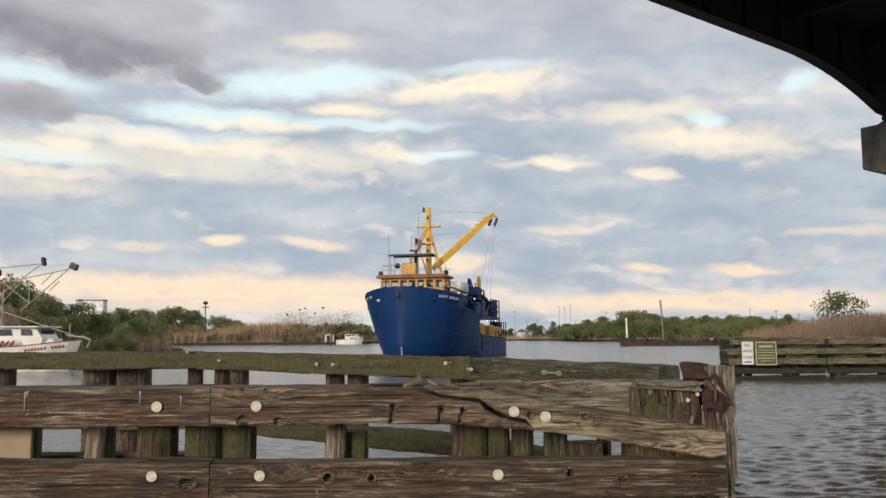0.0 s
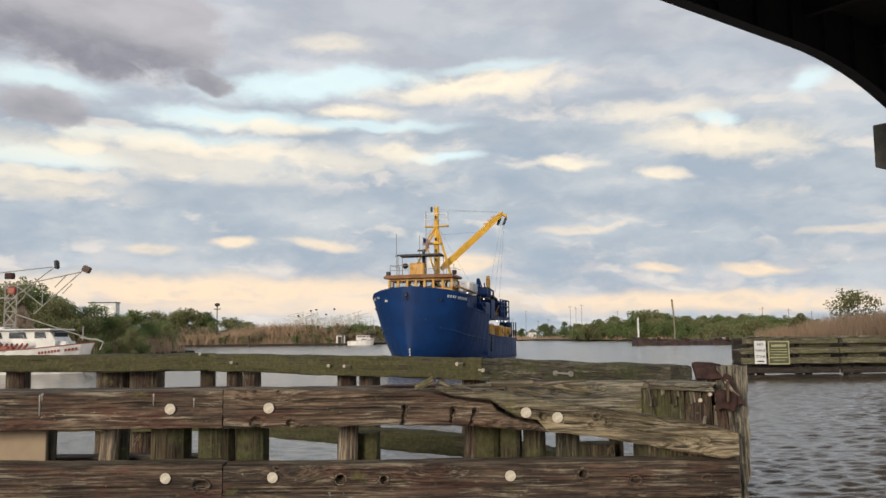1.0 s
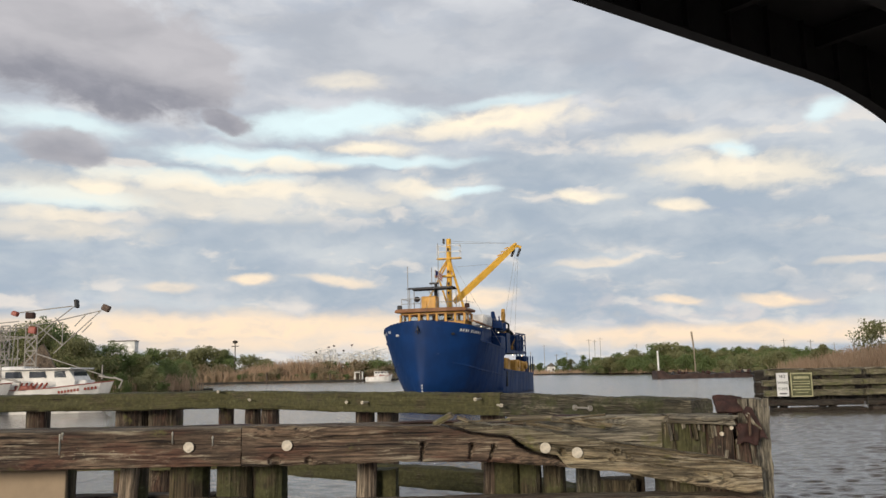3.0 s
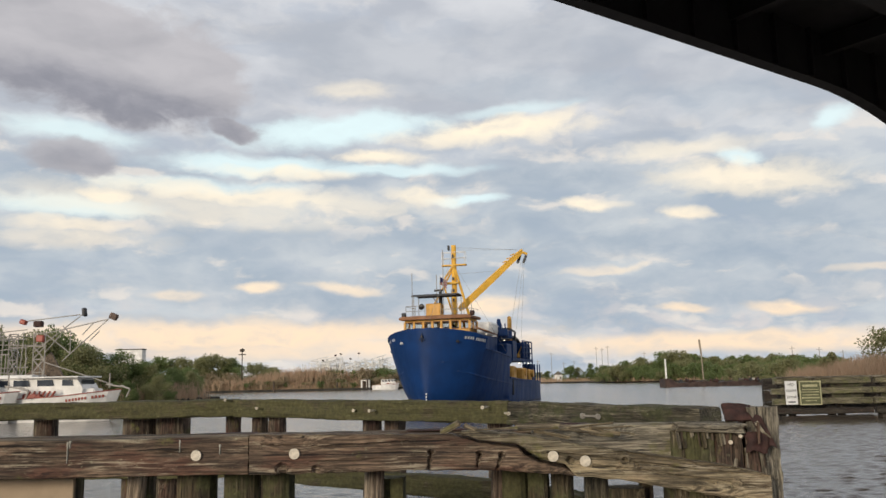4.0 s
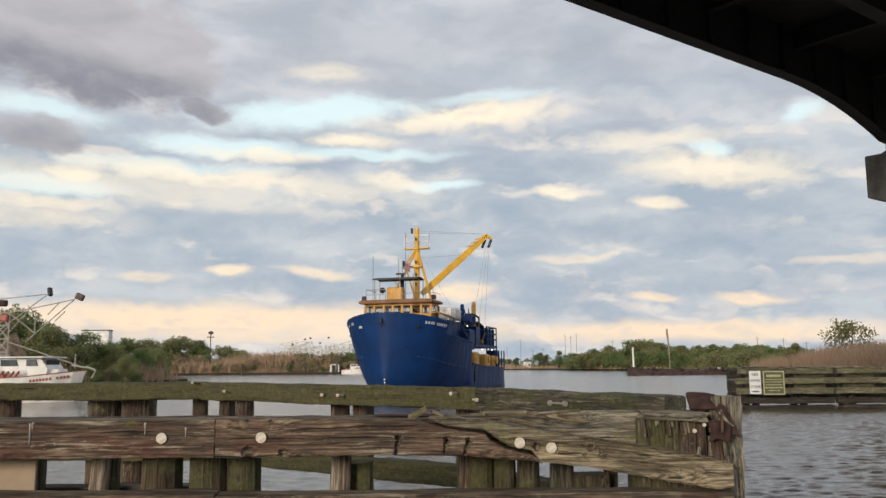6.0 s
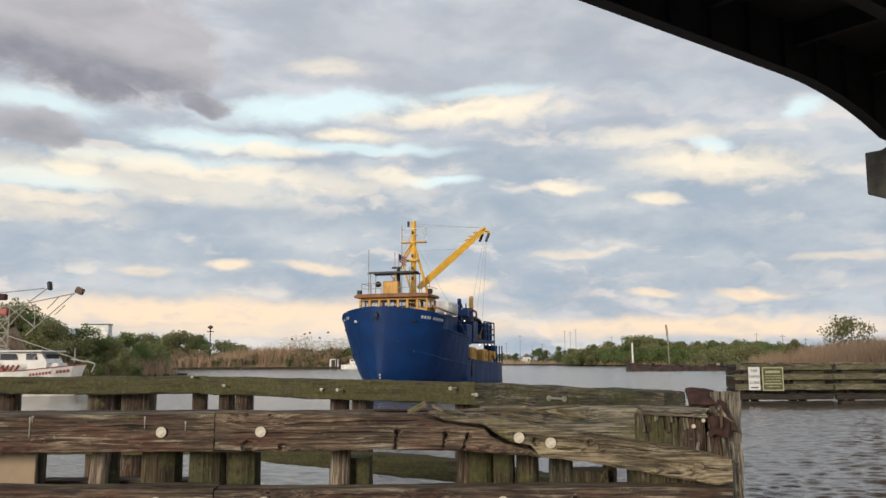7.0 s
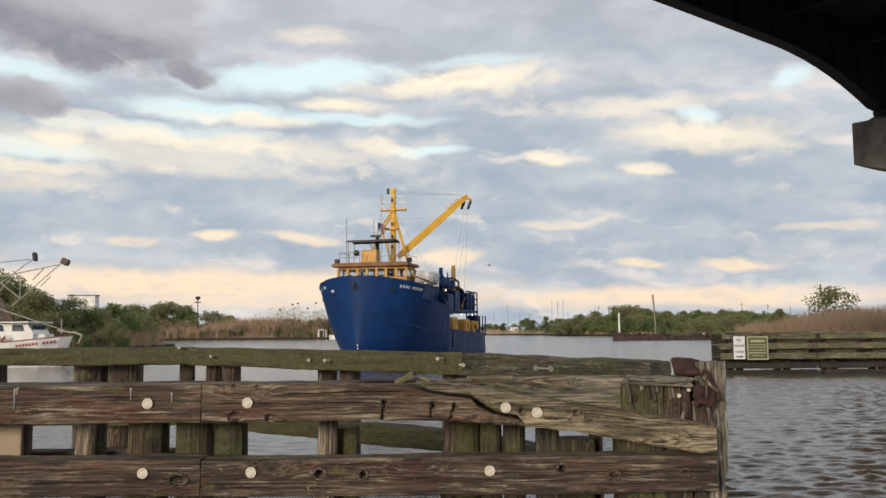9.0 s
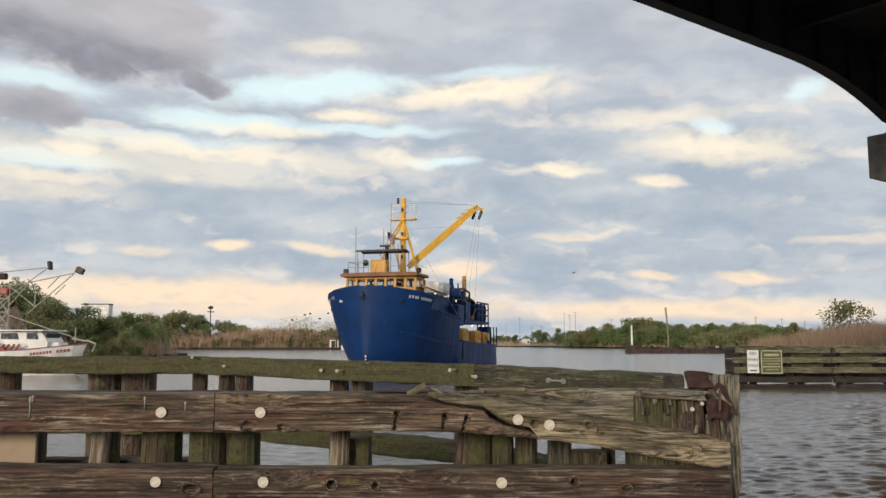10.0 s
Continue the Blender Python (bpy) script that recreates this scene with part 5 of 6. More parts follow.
bs.inputs["Emission Color"].default_value, bs.inputs["Emission Strength"].default_value = (1.0, 0.78, 0.5, 1), 3.0
for x, y, z in ((2.9, -6.0, 5.55), (3.3, -1.5, 5.2), (3.6, 2.6, 3.3), (3.7, 6.2, 3.3), (1.6, -4.3, 6.9)):
    bm = bmesh.new()
    bmesh.ops.create_icosphere(bm, subdivisions=2, radius=0.055, matrix=pose(x, y, z))
    part("deck_lamp", bm, M_LAMP, ship, "glowing deck lamp")
bm = bmesh.new()
box(bm, (4.26, -2.9, 1.25), (0.12, 0.28, 1.3), None, 0.03)
part("overboard_scupper", bm, M_DARK, ship)
# stern gear
bm = bmesh.new()
box(bm, (2.8, 10.4, 2.4), (0.9, 1.6, 1.9), None, 0.1)
part("stern_locker", bm, M_HULL, ship, "blue locker at the stern")
for y in (9.6, 10.8, 12.0):
    part("stern_post", rods([((3.6, y, 1.5), (3.6, y, 3.3))], 0.06), M_HULL, ship)
rng = random.Random(77)
for k in range(16):
    x, y = rng.uniform(1.2, 3.4), rng.uniform(-3.5, 8.5)
    z = 3.75 if y > 0.6 else 5.5 if y < -1.2 else 5.5
    bm = bmesh.new()
    box(bm, (0, 0, 0.3), (rng.uniform(0.25, 0.8), rng.uniform(0.3, 0.8), rng.uniform(0.3, 0.7)), None, 0.05)
    rod(bm, (0, 0, 0.4), (rng.uniform(-0.3, 0.3), rng.uniform(-0.3, 0.3), rng.uniform(0.9, 1.5)), 0.05)
    part("deck_fitting", bm, (M_HULL, M_HULL, M_HULL, M_GREY_STEEL, M_ORANGE)[k % 5], ship, "", pose(x, y, z, 0, 0, rng.uniform(0, 90)))

# ---------------------------------------------------------------- trees, shrubs and reeds


def leaf_mesh(name, blobs, count, size, mat, seed, flat=0.65):
    """Many small leaf blades gathered in uneven clumps."""
    rng = np.random.default_rng(seed)
    w = np.array([b[3] ** 2 for b in blobs])
    pick = rng.choice(len(blobs), count, p=w / w.sum())
    c = np.array([b[:3] for b in blobs])[pick]
    r = np.array([b[3] for b in blobs])[pick]
    d = rng.normal(size=(count, 3))
    d /= np.linalg.norm(d, axis=1)[:, None]
    rad = r * (0.35 + 0.75 * rng.random(count) ** 0.6)
    p = c + d * rad[:, None] * np.array([1, 1, flat + 0.2])
    a = rng.normal(size=(count, 3))
    a /= np.linalg.norm(a, axis=1)[:, None]
    b = np.cross(a, rng.normal(size=(count, 3)))
    b /= np.linalg.norm(b, axis=1)[:, None]
    s = size * (0.5 + rng.random(count))[:, None]
    v = np.stack([p - a * s, p + b * s * 0.5, p + a * s, p - b * s * 0.5], 1).reshape(-1, 3)
    v[:, 2] = np.maximum(v[:, 2], 0.02)
    me = bpy.data.meshes.new(name)
    f = np.arange(count * 4).reshape(-1, 4)
    me.from_pydata(v.tolist(), [], f.tolist())
    me.materials.append(mat)
    return me


def tree(name, high, spread, base, leaves, size, mat, seed, label, category="tree", nblob=18, trunk_r=0.16):
    """A tapered trunk with limbs and a clumped crown from height base up."""
    rng = random.Random(seed)
    ob = thing(name, Matrix(), label, category, "riverside trees")
    blobs, bm = [], bmesh.new()
    fork = max(0.3, base)
    rod(bm, (0, 0, -0.3), (0.1, 0, fork), trunk_r, trunk_r * 0.75, 8)
    for k in range(nblob):
        a = rng.uniform(0, 2 * math.pi)
        t = rng.random() ** 0.8
        z = base + (high - base) * (0.05 + 0.87 * t)
        lim = spread * math.sqrt(max(0.05, 1 - (2 * abs(t - 0.38)) ** 2 * 0.75))
        rr = lim * rng.random() ** 0.6
        r = spread * rng.uniform(0.22, 0.42)
        c = Vector((rr * math.cos(a), rr * math.sin(a), min(z, high - r * 0.8)))
        blobs.append((c.x, c.y, c.z, r))
        if k % 2 == 0:
            rod(bm, (0.1, 0, fork * rng.uniform(0.6, 1.0)), c, trunk_r * 0.4, trunk_r * 0.1, 5)
    for k in range(nblob // 2):
        c = blobs[rng.randrange(nblob)]
        a = rng.uniform(0, 2 * math.pi)
        blobs.append((c[0] + c[3] * math.cos(a), c[1] + c[3] * math.sin(a), c[2] + rng.uniform(0, 1.0) * c[3], c[3] * 0.4))
    part("trunk", bm, M_BARK, ob)
    part("crown", leaf_mesh("crown", blobs, leaves, size, mat, seed), mat, ob)
    return ob


def place(ob, x, y, z, s=1.0, turn=0.0, sz=None):
    ob.matrix_basis = pose(x, y, z, 0, 0, turn) @ Matrix.Diagonal((s, s, sz or s, 1))


def spread_copies(sources, spots, seed):
    """Sets each spot (x, y, height scale) with one of the sources; the first uses go to the originals."""
    rng = random.Random(seed)
    used = set()
    for i, (x, y, s) in enumerate(spots):
        k = i % len(sources)
        m = pose(x, y, 0.45, 0, 0, rng.uniform(0, 360)) @ Matrix.Diagonal((s * rng.uniform(0.9, 1.2), s * rng.uniform(0.9, 1.2), s, 1))
        if k in used:
            c = copy_thing(sources[k], Matrix())
            c.matrix_basis = m
        else:
            used.add(k)
            sources[k].matrix_basis = m


rng = random.Random(11)
# the green thicket on the near bank, by the moored boats
near_bushes = [tree("thicket_tree", 7.0, 3.4, 0.2, 11000, 0.11, m_, 200 + k, "dense green willow thicket on the river bank", "tree", 30) for k, m_ in enumerate((M_LEAF, M_LEAF_OLIVE, M_LEAF))]
spots = []
for k in range(18):
    x = -55 + 1.45 * k
    top = 7.2 if k < 10 else 7.2 - 0.62 * (k - 10)
    spots.append((x, 82 + rng.uniform(-3, 5), top / 7.0 * rng.uniform(0.92, 1.06)))
for k in range(14):
    spots.append((-52 + 1.75 * k, 76.5 + rng.uniform(-1, 2) - (3 if k < 3 else 0), 0.5 * rng.uniform(0.7, 1.1) * (1 if k < 9 else 0.7)))
for k in range(8):
    spots.append((-33.5 - 2.6 * k + rng.uniform(-1, 1), 96 + 9 * k, 0.62 * rng.uniform(0.7, 1.15)))
spread_copies(near_bushes, spots, 1)

# the far bank to the left: round trees, scrub
far_trees = [tree("bank_tree", 9.0, 4.6, 0.2, 6000, 0.21, m_, 220 + k, "rounded green tree on the far bank", "tree", 22) for k, m_ in enumerate((M_LEAF, M_LEAF_OLIVE, M_LEAF, M_LEAF_OLIVE))]
scrub = [tree("scrub_bush", 4.5, 3.8, 0.1, 2600, 0.19, m_, 240 + k, "low scrub bush of mixed green and dry brush", "bush", 16) for k, m_ in enumerate((M_LEAF_OLIVE, M_BRUSH, M_LEAF, M_BRUSH, M_BRUSH))]
spread_copies(far_trees, [(-85, 230, 1.06), (-80, 232, 1.02), (-90, 232, 0.95), (-70, 229, 1.14), (-66.5, 232, 0.98), (-73.5, 231, 1.0), (-97, 234, 0.9), (-60, 234, 0.85), (-103, 236, 0.95), (-55, 233, 0.68), (-109, 236, 0.95), (-94, 226, 0.8), (-101, 226, 0.8), (-106, 224, 0.85), (-63, 226, 0.7), (-77, 226, 0.72),
                          # across the bend
                          (50, 286, 0.75), (55, 284, 0.85), (60, 274, 1.05), (64, 272, 1.08), (68, 270, 0.9), (72, 262, 0.78), (44, 292, 0.62), (76, 258, 0.72), (80, 255, 0.8), (84, 250, 0.66), (88, 246, 0.74), (63, 258, 0.7), (58, 268, 0.76), (92, 244, 0.62), (96, 240, 0.6), (70, 276, 0.95), (38, 340, 0.7), (41, 344, 0.62), (46, 342, 0.8), (51, 340, 0.7), (30, 352, 0.5), (56, 334, 0.6)]
              + [(46 + 1.5 * k + rng.uniform(-1, 1), 286 - 1.35 * k + rng.uniform(-2, 10), rng.uniform(0.5, 0.8)) for k in range(34)], 2)
spots = []
for k in range(66):
    x = -108 + 1.36 * k
    spots.append((x, 220 + rng.uniform(0, 9), rng.uniform(0.5, 1.2) * (1.0 if x < -50 else 0.95)))
for k in range(46):
    spots.append((-106 + 1.85 * k + rng.uniform(-0.6, 0.6), 217.6 + rng.uniform(0, 1.5), rng.uniform(0.3, 0.62)))
spread_copies(scrub, spots, 3)
spots = []
for k in range(20):
    spots.append((-34 + 3.6 * k, 305 + rng.uniform(0, 60) + 3 * k, rng.uniform(0.5, 1.1)))
for k in range(44):
    t = k / 43
    spots.append((42 + 46 * t, 286 - 92 * t + rng.uniform(0, 10), rng.uniform(0.55, 1.2)))
for k in range(18):
    spots.append((50 + rng.uniform(0, 26), 108 + 5 * k, rng.uniform(0.45, 0.9)))
for k in range(8):
    spots.append((36 + 2.2 * k, 92 + rng.uniform(0, 6), rng.uniform(0.35, 0.6)))
bend_scrub = [copy_thing(scrub[k], Matrix()) for k in (0, 2, 2)]
for ob in bend_scrub:
    tagged(ob, "green scrub bush on the bank across the bend")
spread_copies(bend_scrub, spots, 4)

# the thin-leaved tree and sapling above the reeds
t1 = tree("reed_bank_tree", 6.4, 3.0, 1.6, 1900, 0.15, M_LEAF_OLIVE, 261, "open-crowned tree standing above dry reeds", "tree", 26, 0.12)
place(t1, 37.1, 78, 0.45, 0.82, 20)
t2 = tree("sapling", 4.2, 1.2, 1.4, 1200, 0.13, M_LEAF_OLIVE, 262, "thin sapling above dry reeds", "tree", 8, 0.05)
place(t2, 32.4, 80, 0.45, 0.82)


def reeds(name, spots, high, width, seed, mat, label):
    """Bent reed blades, one mesh."""
    rng = np.random.default_rng(seed)
    n = len(spots)
    base = np.array([(x, y, 0.4) for x, y, _ in spots])
    h = np.array([s for *_, s in spots]) * high * (0.65 + 0.5 * rng.random(n))
    lean = rng.normal(scale=0.2, size=(n, 2)) * h[:, None]
    a = rng.random(n) * math.pi
    w = np.stack([np.cos(a), np.sin(a) * 0.4, 0 * a], 1) * (width * (0.5 + rng.random(n)))[:, None]
    mid = base + np.stack([lean[:, 0] * 0.35, lean[:, 1] * 0.35, h * 0.6], 1)
    top = base + np.stack([lean[:, 0], lean[:, 1], h], 1)
    v = np.stack([base - w, base + w, mid - w * 0.9, mid + w * 0.9, top], 1).reshape(-1, 3)
    f = []
    for i in range(n):
        k = 5 * i
        f += [(k, k + 1, k + 3, k + 2), (k + 2, k + 3, k + 4)]
    me = bpy.data.meshes.new(name)
    me.from_pydata(v.tolist(), [], f)
    me.materials.append(mat)
    return tagged(new(name, me), label, "reeds", "", "stuff")


rng = random.Random(5)
reeds("reed_bed", [((x := rng.uniform(30, 60)), 66 + rng.uniform(0, 16) + 0.9 * max(0, 36 - x) * rng.random(), (0.55 + 0.5 * min(1, max(0, (x - 29) / 7)))) for _ in range(26000)], 3.0, 0.035, 31, M_REED, "tall dry tan reeds on the bank")
reeds("far_reeds", [(rng.uniform(-102, -22), 217.5 + 11 * rng.random() ** 1.5, rng.uniform(0.3, 1.0)) for _ in range(18000)], 1.9, 0.06, 32, M_REED, "dry tan reeds along the far bank")
reeds("bend_reeds", [(rng.uniform(-60, 110), 330 + 60 * rng.random(), rng.uniform(0.3, 0.8)) for _ in range(9000)], 2.6, 0.14, 33, M_REED, "pale grass on the river bend")
reeds("bank_grass", [((t := rng.random()), 0, 0) and (44 + 44 * t + rng.uniform(0, 8), 283 - 96 * t + rng.uniform(0, 8), rng.uniform(0.3, 0.8)) for _ in range(1800)], 1.8, 0.16, 34, M_REED, "dry grass under the bank trees")
tall = []
for cx, cy, n, s in ((-47, 224, 1400, 1.6), (-40, 226, 1300, 1.65), (-54, 224, 800, 1.3), (-86, 221, 1300, 1.5), (-80, 221, 700, 1.2), (-33, 227, 900, 1.5), (-63, 220, 500, 1.0)):
    tall += [(cx + rng.gauss(0, 3.2), cy + rng.gauss(0, 2), s * rng.uniform(0.7, 1)) for _ in range(n)]
reeds("tall_reeds", tall * 2, 3.4, 0.07, 35, M_REED, "clumps of tall feathery reeds on the far bank")
near = [(-33 - 4.5 * rng.random() + rng.uniform(-2, 2), 80 + rng.uniform(-4, 22), rng.uniform(0.5, 1)) for _ in range(4000)]
reeds("near_bank_reeds", near, 2.3, 0.04, 36, M_REED, "dry reeds beside the green thicket")

# ---------------------------------------------------------------- moored work boats and their rigs


def workboat(m):
    """A white workboat, bow along +x from the origin at the stem, waterline at z = 0."""
    ob = thing("workboat", m, "white moored workboat with red trim and low cabin", "boat", "moored workboats")
    rings = []
    for x, half, wl, sh in ((0.0, 0.06, 0.02, 1.78), (-0.5, 0.55, 0.25, 1.72), (-1.5, 1.15, 0.75, 1.60), (-3, 1.55, 1.2, 1.44), (-5, 1.75, 1.55, 1.32), (-8, 1.75, 1.6, 1.18), (-11, 1.6, 1.45, 1.15)):
        rake = 0.55 * (1 if x > -2 else 0) * (1 if x == 0 else 0.6 if x > -1 else 0.2)
        ring = []
        for s in (1, -1):
            col = [(x - rake * (1 - max(0, z) / sh) * 1.2, s * h, z) for h, z in ((half, sh), (half * 0.97, sh * 0.75), ((half + wl) / 2, sh * 0.35), (wl, 0.0), (wl * 0.7, -0.5))]
            ring += col if s == 1 else list(reversed(col))
        rings.append(ring)
    bm = bmesh.new()
    loft(bm, rings)
    part("hull", bm, M_WHITE, ob, "white painted hull")
    for s in (1, -1):
        seg = [(( -0.0, s * 0.07, 1.80), (-0.5, s * 0.57, 1.74)), ((-0.5, s * 0.57, 1.74), (-1.5, s * 1.17, 1.62)), ((-1.5, s * 1.17, 1.62), (-3, s * 1.57, 1.46)), ((-3, s * 1.57, 1.46), (-5, s * 1.77, 1.37)), ((-5, s * 1.77, 1.37), (-8, s * 1.77, 1.23)), ((-8, s * 1.77, 1.23), (-11, s * 1.62, 1.2))]
        part("gunwale", rods(seg, 0.03, 6), M_RED, ob, "red gunwale")
    for k in range(12):
        if k == 7:
            continue
        xa = -2.55 + 0.165 * k
        half = curve_at([(-3, 1.55), (-1.5, 1.15), (-0.5, 0.55), (0, 0.06)], xa) * 0.98
        bm = bmesh.new()
        box(bm, (0, 0, 0), (0.11, 0.05, 0.15))
        part("letter_bar", bm, M_RED, ob, "", pose(xa, -half - 0.005, 1.22 + 0.02 * k, 0, 0, 22 if xa < -1.5 else 34))
    # trunk cabin and wheelhouse with slanting screen
    bm = bmesh.new()
    loft(bm, [[(-1.35, -0.55, z), (-1.35, 0.55, z), (-3.4, 1.15, z), (-3.4, -1.15, z)] for z in (1.3, 1.88)])
    bmesh.ops.bevel(bm, geom=bm.edges[:], offset=0.06, segments=2, affect="EDGES")
    part("trunk_cabin", bm, M_WHITE, ob)
    bm = bmesh.new()
    loft(bm, [[(-1.95, -0.95, 1.3), (-1.95, 0.95, 1.3), (-7.4, 1.3, 1.2), (-7.4, -1.3, 1.2)], [(-1.85, -0.95, 1.9), (-1.85, 0.95, 1.9), (-7.4, 1.3, 1.9), (-7.4, -1.3, 1.9)], [(-2.25, -0.95, 2.5), (-2.25, 0.95, 2.5), (-7.4, 1.3, 2.5), (-7.4, -1.3, 2.5)]])
    cabin = part("cabin", bm, M_WHITE, ob, "white wheelhouse")
    for x, w in ((-2.75, 0.62), (-4.05, 0.95), (-5.45, 0.95), (-6.6, 0.85)):
        for s in (-1, 1):
            yy = s * (0.95 + 0.35 * (-x - 2) / 5.4 + 0.015)
            bm = bmesh.new()
            rings = [[(x - w / 2, yy - 0.02, 2.06), (x + w / 2 + 0.06, yy - 0.02, 2.06), (x + w / 2 - 0.06, yy - 0.02, 2.42), (x - w / 2, yy - 0.02, 2.42)], [(x - w / 2, yy + 0.02, 2.06), (x + w / 2 + 0.06, yy + 0.02, 2.06), (x + w / 2 - 0.06, yy + 0.02, 2.42), (x - w / 2, yy + 0.02, 2.42)]]
            loft(bm, rings)
            part("window", bm, M_GLASS, cabin, "dark cabin window")
    bm = bmesh.new()
    box(bm, (-2.0, 0, 2.18), (0.03, 1.5, 0.42), pose(0, 0, 0), 0.0)
    part("windscreen", bm, M_GLASS, cabin, "", pose(-0.02, 0, 0))
    bm = bmesh.new()
    box(bm, (-4.7, 0, 2.56), (5.6, 2.85, 0.09), None, 0.03)
    part("cabin_roof", bm, M_WHITE, ob)
    bm = bmesh.new()
    for k in range(6):
        rod(bm, (-5.0 + 0.3 * k, -1.35, 1.45), (-4.7 + 0.3 * k, -1.5, 1.75), 0.06)
    box(bm, (-4.6, -1.45, 1.5), (1.1, 0.25, 0.25), None, 0.05)
    part("deck_gear", bm, M_RED, ob, "faded red deck gear")
    bm = bmesh.new()
    rod(bm, (0.0, 0, 1.95), (-0.9, 0, 2.1), 0.05)
    rod(bm, (0.0, 0, 2.0), (0.55, 0, 1.8), 0.06)
    rod(bm, (0.55, 0, 1.8), (0.35, 0, 1.35), 0.05)
    rod(bm, (-0.7, 0, 1.9), (-0.7, 0, 2.75), 0.04)
    part("anchor_roller", bm, M_GREY_STEEL, ob, "grey bow roller and anchor")
    return ob


# bow of the nearer boat, another lying alongside astern of it
wb = workboat(pose(-20.8, 50.0, 0, 0, 0, -3))
wb2 = copy_thing(wb, pose(-25.9, 48.2, 0, 0, 0, -5))
tagged(wb2, "white moored workboat lying beside another")

# lattice rigs of the moored dredge boats behind them
rig = thing("dredge_boat", pose(0, 54, 0), "moored dredge boat with pale lattice rigs and outriggers", "boat", "moored workboats")
bm = bmesh.new()
loft(bm, [[(x, -h, 0.0), (x, h, 0.0), (x, h * 1.05, z), (x, -h * 1.05, z)] for x, h, z in ((-34, 1.6, 1.2), (-28, 1.9, 1.2), (-25.4, 1.5, 1.35), (-24.2, 0.5, 1.5))])
part("hull", bm, M_WHITE, rig, "low white hull")
bm = bmesh.new()
box(bm, (-30.0, 0.3, 2.0), (4.5, 2.4, 1.6), None, 0.08)
part("cabin", bm, M_WHITE, rig)


def lattice(x0, x1, z0, z1, n, y=0.0):
    seg = [((x0, y, z0), (x0, y, z1)), ((x1, y, z0), (x1, y, z1))]
    for i in range(n):
        a, b_ = z0 + (z1 - z0) * i / n, z0 + (z1 - z0) * (i + 1) / n
        seg += [((x0, y, a), (x1, y, b_)), ((x0, y, b_), (x1, y, b_)), ((x1, y, a), (x0, y, b_))]
    return seg


for x0, x1, y in ((-28.25, -27.5, 0.0), (-30.2, -29.6, 0.6), (-31.8, -31.2, 0.2)):
    part("lattice_mast", rods(lattice(x0, x1, 1.3, 5.45, 5, y), 0.045, 5), M_GREY_STEEL, rig, "pale lattice mast")
OUT = [
    ((-28.7, 0, 6.26), (-25.3, 0, 6.6)), ((-28.3, 0, 4.2), (-25.15, 0, 6.6)), ((-25.9, 0, 5.75), (-23.5, 0, 6.25)), ((-26.4, 0, 3.6), (-23.4, 0, 6.3)), ((-24.4, 0, 6.05), (-25.1, 0, 5.3)),
    ((-27.5, 0, 5.45), (-25.88, 0, 5.75)), ((-27.5, 0, 5.4), (-25.85, 0, 4.13)), ((-25.88, 0, 5.6), (-25.86, 0, 4.13)), ((-26.3, 0, 5.6), (-27.5, 0, 4.2)), ((-24.6, 0, 4.9), (-24.0, 0, 5.5)), ((-27.5, 0, 3.6), (-23.0, 0, 2.1)), ((-26.5, 0.2, 5.9), (-26.1, 0.2, 5.5)),
]
part("outrigger", rods(OUT, 0.034, 6), M_GREY_STEEL, rig, "grey outrigger poles")
for x, z, w, h, mat, turn in ((-25.02, 6.75, 0.22, 0.55, M_DARK, -8), (-23.1, 6.42, 0.5, 0.4, plain("weathered_dredge", (0.12, 0.08, 0.06), 0.8, 0, 0.4, 8), 25), (-29.0, 6.2, 0.4, 0.3, M_RED, 20), (-28.0, 6.05, 0.55, 0.40, M_RUST, 0), (-27.8, 5.12, 0.5, 0.45, M_RED, 5)):
    bm = bmesh.new()
    box(bm, (0, 0, 0), (w, 0.4, h), None, 0.06)
    bmesh.ops.subdivide_edges(bm, edges=bm.edges[:], cuts=1)
    part("dredge_head", bm, mat, rig, "", pose(x, 0, z, 0, turn, 0))
rng = random.Random(9)
seg = []
for k in range(26):
    x = rng.uniform(-33.5, -28.4)
    z = rng.uniform(3.8, 5.8)
    seg.append(((x, rng.uniform(-0.5, 1.5), 1.2), (x + rng.uniform(-0.8, 0.8), rng.uniform(-0.5, 1.5), z)))
for k in range(9):
    z = rng.uniform(3.2, 5.6)
    seg.append(((rng.uniform(-33.5, -31), rng.uniform(-0.5, 1), z), (rng.uniform(-30, -27.6), rng.uniform(-0.5, 1), z + rng.uniform(-0.7, 0.7))))
part("rigging", rods(seg, 0.035, 5), M_GREY_STEEL, rig, "tangle of pale poles and stays")
net = bmesh.new()
loft(net, [[(-31, 0.9, 1.5), (-26.2, 0.9, 1.6), (-26.2, 1.2, 1.6), (-31, 1.2, 1.5)], [(-30, 0.95, 2.4), (-27.2, 0.95, 3.6), (-27.2, 1.15, 3.6), (-30, 1.15, 2.4)], [(-29, 1.0, 3.0), (-27.6, 1.0, 4.3), (-27.6, 1.1, 4.3), (-29, 1.1, 3.0)]])
part("hanging_net", net, plain("brown_net", (0.16, 0.12, 0.085), 0.9, 0, 0.4, 12, 0.8, 0.02), rig, "brown net hanging from the rig")

# mooring piles off the bank
for k, (x, lean) in enumerate(((-41.9, 4), (-41.1, -5))):
    tagged(new("mooring_pile", mesh_of("mooring_pile", pile(2.9, 0.17, 300 + k), M_PILE_PALE)), "grey mooring pile standing in the water", "pile", "mooring piles").matrix_world = pose(x, 110, -1.0, 0, lean, 0) @ UPRIGHT

